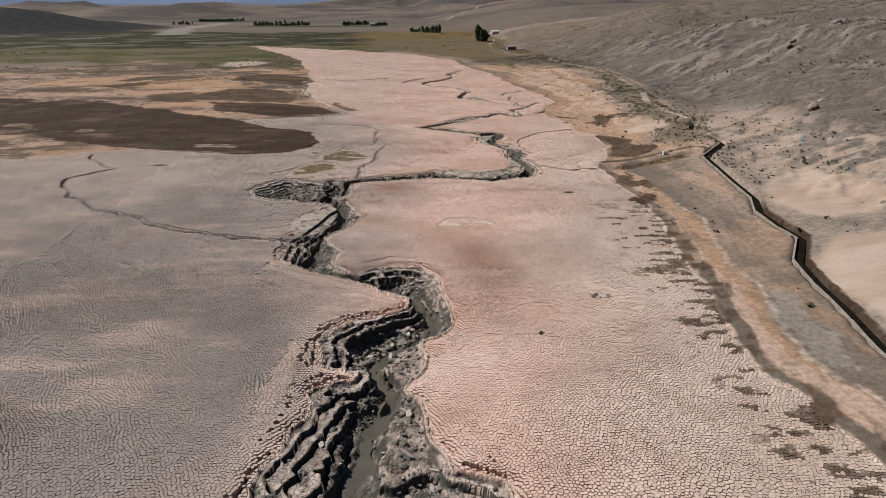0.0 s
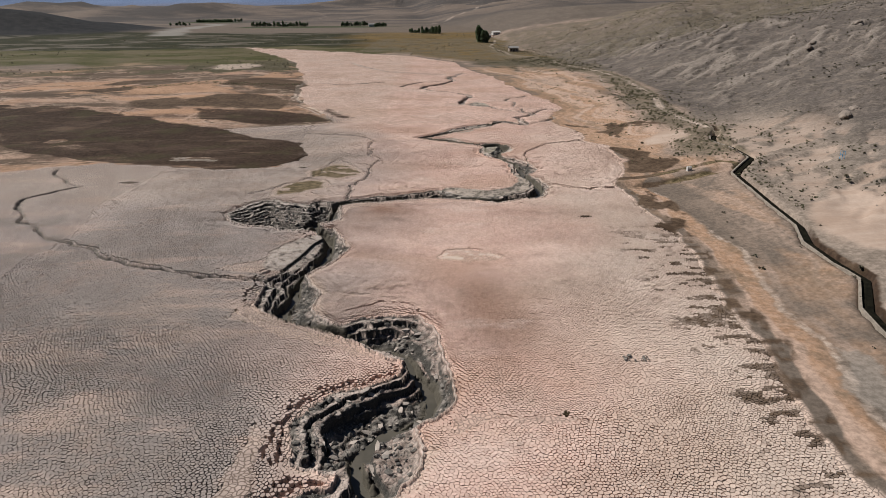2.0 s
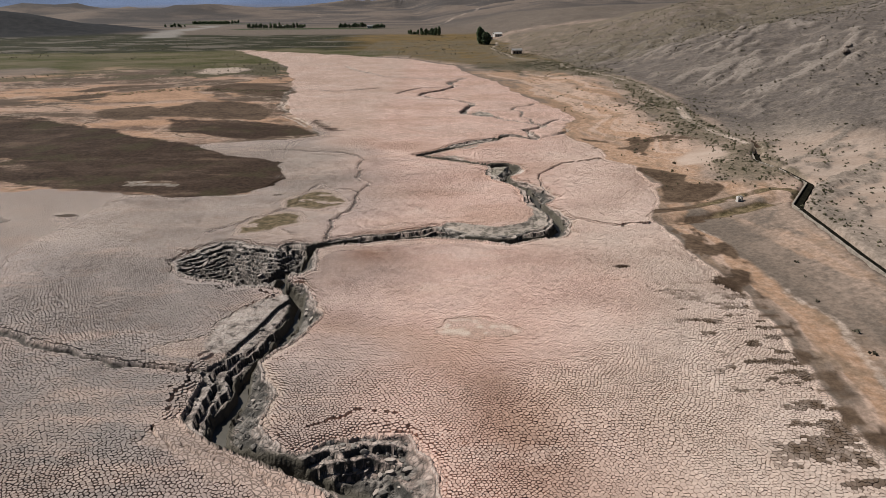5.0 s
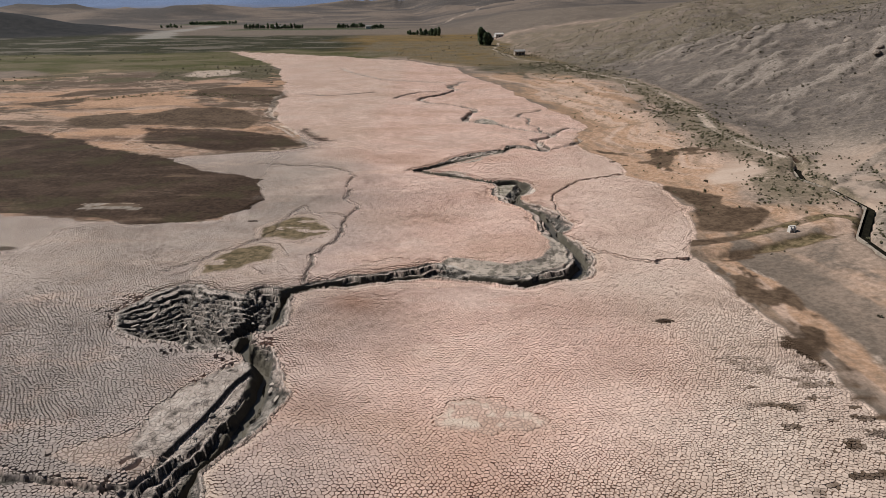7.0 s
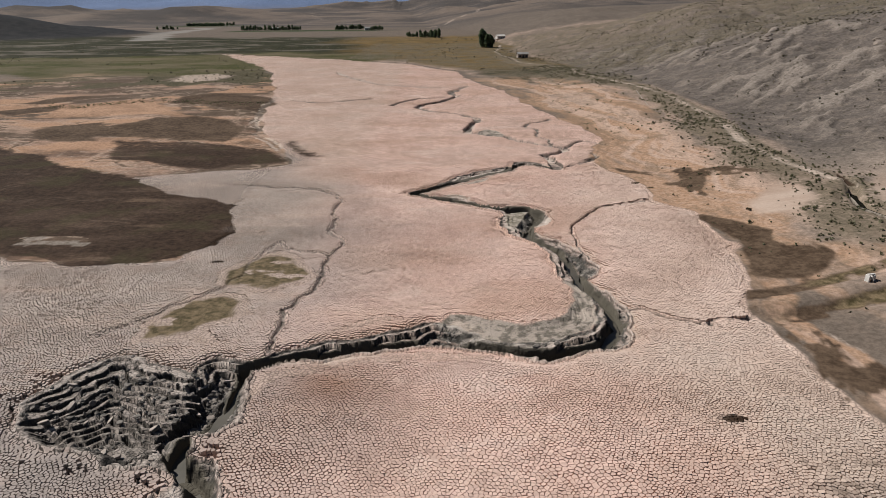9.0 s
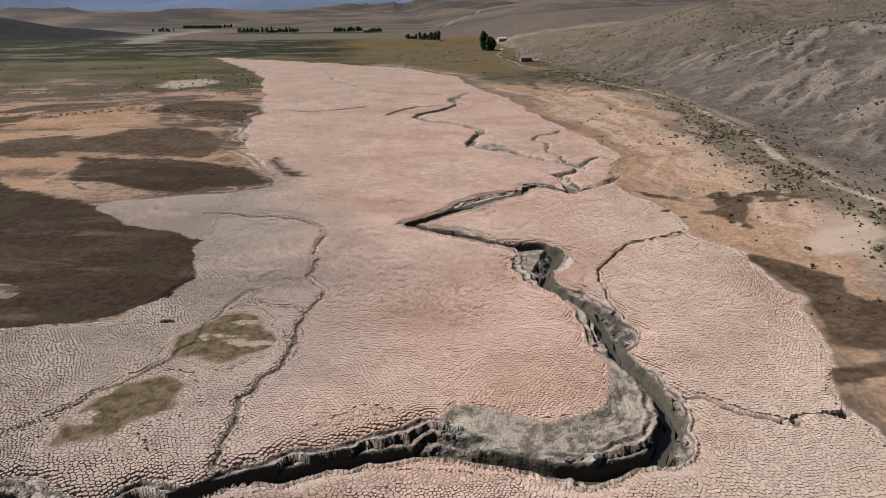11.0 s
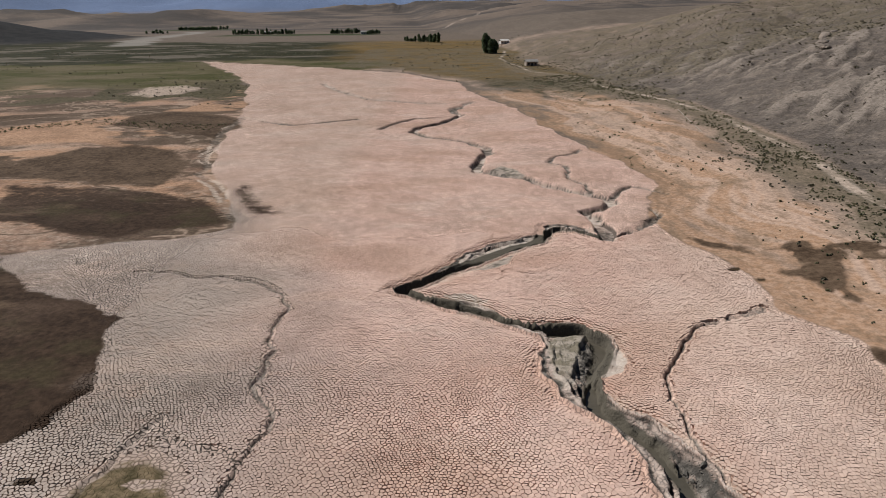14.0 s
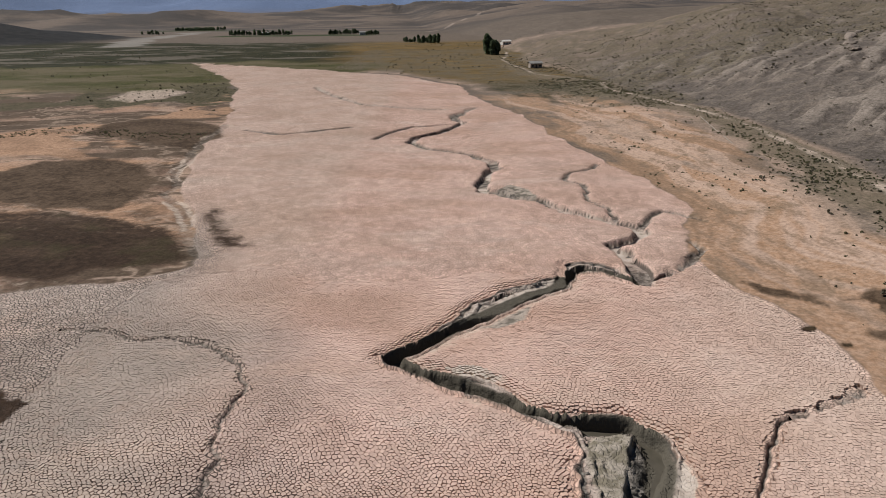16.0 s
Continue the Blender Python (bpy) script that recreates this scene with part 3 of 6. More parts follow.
    deep = deep * (1 - on) + on * np.minimum(deep, 0.85 + 0.8 * fbm(x, y, 2.4, 4, 98) + 0.3 * np.abs(fbm(x, y, 0.8, 3, 97)))
    m["crust"] = np.maximum(m["crust"], sstep(204, 210, y) * sstep(0.62, 0.8, cut) * sstep(0.35, 0.55, vnoise(x, y, 5.0, 139)))
    m["crust"] = np.maximum(m["crust"], 0.7 * on * vnoise(x, y, 1.3, 96))
    slab = inside(wx, wy, SLAB, 4.0)
    q = (x + 22.5) * 0.96 - (y - 94.5) * 0.27 + 0.5 * fbm(x, y, 4, 3, 137)
    tilted = 0.12 + 0.2 * np.clip(q + 1.6, 0, 4) + 0.35 * sstep(0.75, 0.95, q) + 0.5 * sstep(0.5, 0.72, q) * sstep(0.9, 0.74, q) + 0.4 * sstep(1.75, 1.9, q) + 0.1 * fbm(x, y, 0.8, 3, 138)
    on_slab = sstep(-0.5, 0.5, slab) * sstep(2.6, 2.2, q)
    deep = np.where(g, deep, 0.0)
    deep = deep * (1 - on_slab) + on_slab * tilted
    m["crust"] = np.maximum(m["crust"], on_slab)
    # ground sags and cracks a little before the rim
    deep = deep + 0.35 * sstep(-1.6, 0, d) * (~g) * (1 - on_slab)
    deep = np.maximum(deep, cut)
    deep = np.maximum(deep, (0.4 + 0.15 * fbm(x, y, 3, 3, 94)) * sstep(-0.4, 1.8, bench))
    ring = -d * (1 + 0.35 * fbm(x, y, 7, 2, 183)) + 0.3 * fbm(x, y, 2.6, 3, 184)
    fis = np.zeros(x.shape)
    for k, r in enumerate((0.75, 1.35, 2.1, 2.9)):
        fis = np.maximum(fis, sstep(0.17, 0.06, np.abs(ring - r)) * sstep(0.0, 0.12, fbm(x, y, 8, 2, 185 + k) + 0.12 - 0.05 * k))
    fis = fis * (d < -0.2) * (d_sh < d_lit) * sstep(4.2, 3.0, d_sh) * (1 - on_slab) * (1 - 0.8 * late)
    m["fis"] = fis
    deep = deep + 0.4 * fis
    z = z - deep
    ditch, bankd = along(x, y, DAM_DITCH, 6.0), along(x, y, DAM_BANK, 6.0)
    z = z - 0.3 * sstep(1.8, 0.4, ditch) + 0.45 * sstep(2.4, 0.5, bankd)
    canal = along(x, y, CANAL, 8.0)
    z = z - 1.4 * sstep(0.95, 0.6, along(x - 0.3, y, CANAL, 8.0)) * sstep(0.5, 4.0, np.hypot(x - 70, y - 177))
    lake = inside(x + 3.0 * fbm(x, y, 9, 3, 71), y + 3.0 * fbm(x, y, 9, 3, 72), LAKEBED, 30.0)
    m["lake"] = sstep(-0.6, 0.6, lake)
    m["lake_d"], m["gorge_d"], m["near"], m["bench_d"] = lake, d, near, bench
    m["gorge"] = np.maximum(np.maximum(sstep(0.0, 0.3, d), on_slab), 0.9 * sstep(0.1, 0.38, cut))
    m["isl"] = sstep(-0.2, 0.2, isl)
    m["bench"] = sstep(-0.5, 0.7, bench)
    m["wet"] = sstep(1.15, 0.75, st) * g
    gx, gy = x + 4.0 * fbm(x, y, 9, 5, 73), y + 3.0 * fbm(x, y, 7, 5, 74)
    gr = np.full(x.shape, -8.0)
    for o in (GRASS_1, GRASS_2, GRASS_5, DARK_W):
        gr = np.maximum(gr, inside(gx, gy, o, 8.0))
    gr = np.minimum(gr, 1.6 - 4.0 * np.clip(inside(gx, gy, PUDDLE, 5.0) - 0.4, 0, 1))
    spots = sstep(0.0, 0.1, fbm(x * 0.55, y * 1.2, 1.15, 3, 75) + 0.0 - 0.022 * np.clip(lake, 0, 14)) * sstep(-4, -1, lake) * sstep(22, 27, x) * (1 - sstep(96, 122, y))
    # Darker strips along the canal's east side and in the ditch past its end.
    strip_c = 0.8 * sstep(1.0, 0.5, np.abs(along(x - 1.0, y, CANAL, 8.0))) * (1 - sstep(96, 108, y))
    strip_c = np.maximum(strip_c, 0.95 * sstep(0.7, 0.35, along(x, y, CANAL_DITCH, 8.0)))
    z = z - 0.5 * sstep(0.9, 0.3, along(x, y, CANAL_DITCH, 8.0))
    for sx, sy, rx, ry in DARK_SPOTS:
        strip_c = np.maximum(strip_c, 0.9 * sstep(1.3, 0.8, np.hypot((x - sx) / rx, (y - sy) / ry) + 0.5 * fbm(x, y, 1.2, 2, 90)))
    firm = sstep(-0.5, 0.6, np.minimum(gr, inside(gx, gy, GRASS_1, 8.0)))
    loose = sstep(-2.6, 2.2, gr - 0.2 * (y > 212) * (x > -41)) * (1 - 0.2 * sstep(214, 222, y + 5 * fbm(x, y, 9, 3, 168)))
    bare = np.full(x.shape, -6.0)
    for o in (PALE_W1, PALE_W2, PALE_W3, PALE_W4):
        bare = np.maximum(bare, inside(gx + 2.0 * fbm(x, y, 4, 3, 169), gy, o, 6.0))
    bare = sstep(-1.2, 0.8, bare) * sstep(-0.25, 0.12, fbm(x * 0.6, y, 5, 4, 193))
    m["grass"] = np.maximum(np.maximum(strip_c, np.maximum(firm, loose * (y > 196))) * (1 - 0.5 * bare), 0.12 * spots)
    m["grass_d"] = gr
    green = np.maximum(inside(gx, gy, GREEN_1, 4.0), inside(gx, gy, GREEN_2, 4.0))
    m["green"] = sstep(-1.0, 1.0, green) * sstep(-0.42, -0.12, fbm(x, y * 2, 3, 3, 76))
    pink = sstep(-28, -1, x - 5 * sstep(110, 70, y) + 14 * fbm(x, y, 25, 3, 77)) + sstep(-38, -24, x + 8 * fbm(x, y, 20, 3, 78)) * sstep(182, 202, y) + sstep(212, 240, y)
    m["pink"] = np.clip(pink, 0, 1) 
    m["silt"] = np.zeros(x.shape)
    for o in (SILT_1, SILT_2, FAN_1):
        m["silt"] = np.maximum(m["silt"], sstep(-0.8, 1.5, inside(gx, gy, o, 6.0)))
    lean = 0.695 * x + 0.719 * y
    across = 0.719 * y - 0.695 * x + 3.0 * fbm(x, y, 14, 3, 154)
    streak = 0.55 * vnoise(across, 0.24 * lean, 3.0, 155) + 0.45 * vnoise(across, 0.34 * lean, 1.3, 156)
    foot = sstep(57, 64, x) * (1 - sstep(88, 104, x + 10 * fbm(x, y, 14, 3, 157))) * sstep(92, 106, y) * (1 - sstep(172, 192, y))
    m["silt"] = np.maximum(m["silt"], 0.7 * np.maximum(foot, 0.6 * sstep(-2, 3, inside(gx, gy, SILT_3, 6.0))) * sstep(0.5, 0.57, streak))
    z = z + 0.5 * foot * sstep(0.5, 0.3, streak)
    m["gravel"] = sstep(-0.5, 1.5, inside(gx, gy, GRAVEL, 6.0))
    m["rust"] = np.maximum(np.maximum(np.exp(-((x + 9.8) / 4.5) ** 2 - ((y - 121) / 4) ** 2), np.exp(-(((x - 7) + 0.25 * (y - 78)) / 5) ** 2 - ((y - 80) / 12) ** 2)),
                           0.5 * np.exp(-((x + 12) / 5) ** 2 - ((y - 100) / 3) ** 2))
    # Rim paler where its bank faces the sun: sunlight put into the colour.
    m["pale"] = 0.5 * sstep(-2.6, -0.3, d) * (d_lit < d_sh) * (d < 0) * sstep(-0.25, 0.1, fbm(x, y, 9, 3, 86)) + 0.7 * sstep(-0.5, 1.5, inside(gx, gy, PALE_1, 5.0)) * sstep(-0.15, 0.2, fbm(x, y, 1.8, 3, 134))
    m["pale"] = np.clip(m["pale"] + 0.6 * sstep(-0.2, 0.25, fbm(x, y, 11, 3, 140)) * sstep(0.9, 0.3, np.abs(along(x + 2 * fbm(x, y, 8, 3, 133), y, SHORE_CHANNEL, 8.0) - 0.9)), 0, 1)
    east = sstep(4, 16, x) * sstep(-1.0, 1.0, -lake) * (1 - sstep(330, 420, y)) * (1 - sstep(-2, 12, u)) * sstep(-20, 10, y)
    band = 0.5 + 1.1 * fbm(x * 1.0 + 0.25 * y, y * 0.22, 6, 3, 79)
    flats = sstep(-30, -36, x) * sstep(140, 150, y) * (1 - sstep(330, 420, y)) * sstep(-2, 2, -lake)
    off = -lake + 1.2 * fbm(x, y, 10, 3, 141)
    south = 1 - sstep(132, 146, y)
    strip_o = sstep(1.4, 2.4, off) * sstep(6.2, 4.2, off)
    m["orange"] = np.clip(east * (south * np.maximum(strip_o, 0.45 * sstep(0.35, 0.7, band)) + (1 - south) * (0.45 + 0.55 * sstep(0.3, 0.7, band))), 0, 1)
    m["orange"] = np.maximum(m["orange"], 0.9 * sstep(-2, 3, np.maximum(inside(gx, gy, ORANGE_1, 6.0), inside(gx, gy, ORANGE_2, 6.0))))
    m["orange"] = np.maximum(m["orange"], 0.8 * np.exp(-((x + 85) / 8) ** 2 - ((y - 150) / 7) ** 2))
    m["pale"] = np.maximum(m["pale"], 0.45 * east * south * sstep(4.6, 5.3, off) * sstep(6.6, 5.7, off) * sstep(-0.25, 0.05, fbm(x, y, 9, 3, 142)))
    m["gravel"] = np.maximum(m["gravel"], 0.6 * sstep(2.3, 1.2, along(x + 1.5 * fbm(x, y, 15, 2, 131), y, ROAD, 8.0)))
    m["gravel"] = np.maximum(m["gravel"], 0.8 * sstep(0.2, 1.0, inside(gx, gy, PUDDLE, 5.0)) * sstep(-0.1, 0.1, fbm(x, y * 2, 4, 3, 143)))
    m["pale"] = np.maximum(m["pale"], 0.6 * sstep(1.5, 0.7, along(x + 1.2 * fbm(x, y, 15, 2, 131), y, ROAD, 8.0)))
    ring = -lake + 6.0 * fbm(x, y, 24, 3, 144) + np.where(x > 0, 0.0, -1.2 * np.clip(gr, -8, 2))
    m["band"] = 0.6 * vnoise(ring, 0 * ring + 0.02 * y, 2.8, 145) + 0.4 * vnoise(ring, 0 * ring + 0.02 * y, 1.0, 146)
    m["scrub"] = sstep(33, 66, x) * (1 - sstep(0, 12, u)) * sstep(-20, 10, y) * (1 - sstep(560, 700, y)) + sstep(0, 20, -lake) * sstep(310, 410, y + 50 * fbm(x, y, 60, 3, 150)) * (1 - sstep(640, 760, y))
    line = x - np.interp(y, EAST_Y, EAST_X)
    upper = sstep(140, 156, y)
    fringe = line + 7 * fbm(x, y, 13, 4, 180)
    m["orange"] = m["orange"] * np.where(x > 20, 1 - sstep(-16, -9, fringe) * upper - sstep(-1.5, 0.5, line) * (1 - upper), 1.0)
    thorn = sstep(-14, -6, fringe) * (1 - sstep(1, 6, line)) * upper * (1 - sstep(470, 560, y)) * (1 - m["lake"])
    m["scrub"] = np.maximum(m["scrub"] * np.where((x > 20) & (y < 330), 0.3 + 0.2 * upper, np.where(x < -60, 0.05, 1.0)), thorn)
    m["thorn"] = thorn
    m["dim"] = sstep(-8, -22, x + 8 * fbm(x, y, 14, 3, 197)) * sstep(132, 66, y + 10 * fbm(x, y, 16, 3, 198))
    m["dim"] = np.maximum(m["dim"], 0.75 * sstep(-10, -24, x + 6 * fbm(x, y, 11, 3, 199)) * sstep(152, 166, y) * (1 - sstep(188, 197, y)))
    m["dust"] = sstep(0.3, 1.5, line) * (1 - sstep(2, 26, u)) * sstep(40, 60, y) * (1 - sstep(185, 215, y))
    m["beige"] = sstep(5, 24, x - 0.13 * np.maximum(y - 95, 0) + 12 * fbm(x, y, 22, 3, 85)) * (1 - sstep(200, 235, y)) * (1 - 0.45 * sstep(105, 150, y))
    m["beige"] = np.maximum(m["beige"], 0.35 * sstep(176, 188, y + 5 * fbm(x, y, 9, 3, 135)) * sstep(-20, -27, x))
    m["beige"] = np.maximum(m["beige"], 0.5 * sstep(114, 134, y + 6 * fbm(x, y, 9, 3, 153)) * sstep(-14, -24, x))
    m["green_d"] = green
    sm = inside(gx, gy, PALE_1, 5.0)
    for o in (SMOOTH_1, SMOOTH_2, SMOOTH_3, SMOOTH_4, SMOOTH_5, SMOOTH_6, SMOOTH_7):
        sm = np.maximum(sm, inside(x + 1.6 * fbm(x, y, 4, 4, 121), y + 1.6 * fbm(x, y, 4, 4, 122), o, 5.0))
    sm = np.maximum(np.maximum(sm, 1.2 * (green + 1.5)), 1.5 * slab + 0.6)
    m["smooth_d"] = sm
    m["smooth"] = sstep(-0.5, 0.9, sm)
    # Cloud shadow over the west hills, later put into their colour.
    m["cloud_shade"] = np.clip(sstep(0.8, 3.5, west_hill(x, y) + 22 * np.exp(-((x + 1050) / 300) ** 2 - ((y - 1200) / 160) ** 2)), 0, 1)
    m["flats"] = sstep(-28, -36, x) * sstep(138, 150, y) * (1 - sstep(320, 440, y - 80 * fbm(x, y, 90, 3, 87))) * sstep(-2.5, 1.5, -lake)
    m["ochre"] = sstep(-110, -50, x + 60 * fbm(x, y, 90, 3, 88)) * sstep(395, 440, y)
    veg = sstep(-4.5, -1.5, lake + 2.0 * fbm(x, y, 6, 3, 151)) * sstep(2.0, -1.0, lake + 2.5 * fbm(x, y, 3, 3, 152)) * sstep(27, 30, x) * (1 - sstep(128, 150, y))
    olive = np.maximum(np.maximum(inside(gx, gy, GRASS_6, 6.0), inside(gx, gy, GRASS_7, 6.0)), inside(gx, gy, GRASS_8, 6.0))
    olive = sstep(-1.2, 1.0, olive) * sstep(-0.34, -0.1, fbm(x, y, 7, 4, 147) - 0.25 * sstep(44, 49, x) * (y < 170))
    damp = np.maximum(sstep(1.9, 0.6, ditch), sstep(1.6, 0.5, np.abs(along(x, y, DAM_BANK, 6.0) - 3.0))) * sstep(-0.3, 0.1, fbm(x, y, 4, 3, 89)) * sstep(33, 36, x)
    m["green"] = np.maximum(m["green"], 0.75 * damp * sstep(38, 46, x))
    dry = sstep(-3.0, 2.4, np.maximum(np.maximum(inside(gx, gy, GRASS_3, 8.0), inside(gx, gy, BROWN_B, 8.0)), np.maximum(np.maximum(inside(gx, gy, DARK_STRIP, 8.0), inside(gx, gy, DARK_STRIP_2, 8.0)), inside(gx, gy, GRASS_9, 8.0))))
    dry = np.maximum(dry * (1 - bare), 0.5 * sstep(2.4, 0.8, along(gx, gy, SHORE_BROWN, 8.0)) * sstep(-0.2, 0.1, fbm(x, y, 5, 3, 196)))
    olive = np.maximum(olive, 0.9 * sstep(-1.0, 0.8, inside(gx, gy, GRASS_10, 6.0)) * sstep(-0.1, 0.12, fbm(x, y, 4, 4, 177)))
    m["brown"] = np.maximum(np.maximum(olive, damp) + 0.65 * spots + (0.2 + 0.5 * sstep(98, 112, y)) * veg * sstep(-0.05, 0.15, fbm(x, y * 1.4, 2.2, 4, 83)), 0.95 * dry)
    bank = np.maximum(inside(gx, gy, OLIVE_BANK, 8.0) - 3.0 * np.clip(inside(gx, gy, PALE_ISLE, 8.0) + 2, 0, 4), -8.0)
    m["olive"] = np.maximum(sstep(-3, 3, bank) * sstep(-0.3, 0.05, fbm(x, y * 1.5, 16, 4, 170)), 0.7 * sstep(0.12, 0.3, fbm(x * 0.5, y, 24, 4, 171)) * sstep(330, 350, y) * (1 - sstep(440, 470, y)) * sstep(-70, -95, x))
    rusty = np.maximum(np.maximum(inside(gx, gy, ORANGE_W, 8.0), inside(gx, gy, ORANGE_W2, 8.0)), inside(gx, gy, ORANGE_W3, 8.0))
    m["rusty"] = sstep(-4, 3, rusty) * sstep(-0.3, 0.0, fbm(x * 0.6, y, 12, 4, 172))
    m["pale"] = np.clip(np.maximum(np.maximum(m["pale"], 0.3 * bare), 0.5 * sstep(-4, 3, inside(gx, gy, PALE_ISLE, 8.0))), 0, 1)
    m["green_meadow"] = sstep(385, 420, y + 30 * fbm(x, y, 60, 3, 173)) * (1 - sstep(520, 575, y + 40 * fbm(x * 0.5, y, 70, 3, 174))) * sstep(-50, -85, x - 0.3 * (y - 400)) * (1 - m["lake"])
    m["pale"] = np.maximum(m["pale"], 0.95 * np.maximum(np.maximum(sstep(-0.2, 0.1, shelf), sstep(-0.3, 0.1, isl) * sstep(165.5, 163.5, y + 1.5 * fbm(x, y, 2, 3, 194))), sstep(206, 212, y) * sstep(0.62, 0.8, cut) * sstep(0.35, 0.5, vnoise(x, y, 7.0, 195))))
    m["rib"] = hill_ribs(x, y, u)
    m["meadow"] = sstep(-5, 25, -lake) * np.where(x < -20, sstep(455, 515, y + 25 * fbm(x, y, 70, 3, 149)), sstep(330, 400, y + 0.25 * x)) * (1 - sstep(780, 900, y + 0.22 * np.minimum(x + 100, 0) + 40 * fbm(x, y, 80, 3, 81))) * (1 - sstep(-5, 10, u))
    tr = np.minimum(along(x + 12 * fbm(x, y, 60, 3, 111), y, HILL_ROAD, 30.0), along(x, y, ZIGZAG, 30.0))
    m["pale"] = np.maximum(m["pale"], 0.4 * sstep(7, 3, tr))
    m["river"] = sstep(22, 8, along(x + 40 * fbm(x, y, 70, 4, 112), y, RIVER, 40.0))
    m["field"] = sstep(-4, 4, np.maximum(inside(x, y, FIELD_1, 20.0), inside(x, y, FIELD_2, 20.0)))
    m["rock"] = np.maximum(sstep(0, 14, u), sstep(2, 7, line + 4 * fbm(x, y, 15, 3, 181)) * sstep(178, 200, y) * (1 - sstep(430, 520, y))) * (1 - 0.65 * sstep(400, 620, y))
    m["far"] = sstep(850, 1500, y + 60 * fbm(x, y, 150, 3, 82))
    m["blue"] = haze_mask(x, y)
    return z, m


def haze_mask(x, y):
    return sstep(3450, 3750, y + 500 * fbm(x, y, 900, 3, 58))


# ---- materials ----
def nodes_of(name):
    mat = bpy.data.materials.new(name)
    mat.use_nodes = True
    nt = mat.node_tree
    return mat, nt, nt.nodes["Principled BSDF"]


class Tree:
    """Short hands for shader nodes."""

    def __init__(self, nt):
        self.nt = nt

    def node(self, kind, **sets):
        n = self.nt.nodes.new(kind)
        for k, v in sets.items():
            if k == "operation":
                n.operation = v
            elif k == "feature":
                n.feature = v
            elif k == "blend":
                n.blend_type = v
            elif k == "attr":
                n.attribute_name = v
        return n

    def put(self, socket, value):
        if isinstance(value, bpy.types.NodeSocket):
            self.nt.links.new(value, socket)
        else:
            socket.default_value = value

    def math(self, op, a, b=0.0, clamp=False):
        n = self.node("ShaderNodeMath", operation=op)
        n.use_clamp = clamp
        self.put(n.inputs[0], a), self.put(n.inputs[1], b)
        return n.outputs[0]

    def mix(self, f, a, b, blend="MIX"):
        n = self.nt.nodes.new("ShaderNodeMix")
        n.data_type, n.blend_type = "RGBA", blend
        self.put(n.inputs[0], f)
        for s, v in ((n.inputs[6], a), (n.inputs[7], b)):
            self.put(s, (*v, 1.0) if isinstance(v, tuple) and len(v) == 3 else v)
        return n.outputs[2]

    def ramp(self, v, a, b, lo=0.0, hi=1.0):
        n = self.nt.nodes.new("ShaderNodeMapRange")
        n.interpolation_type = "SMOOTHSTEP"
        for i, val in enumerate((v, a, b, lo, hi)):
            self.put(n.inputs[i], val)
        return n.outputs[0]

    def noise(self, vec, scale, detail=4.0, rough=0.6):
        n = self.nt.nodes.new("ShaderNodeTexNoise")
        self.put(n.inputs["Vector"], vec)
        n.inputs["Scale"].default_value, n.inputs["Detail"].default_value, n.inputs["Roughness"].default_value = scale, detail, rough
        return n.outputs[0]

    def bump(self, height, strength, dist, normal=None):
        n = self.nt.nodes.new("ShaderNodeBump")
        self.put(n.inputs["Strength"], strength)
        n.inputs["Distance"].default_value = dist
        self.put(n.inputs["Height"], height)
        if normal is not None:
            self.put(n.inputs["Normal"], normal)
        return n.outputs[0]


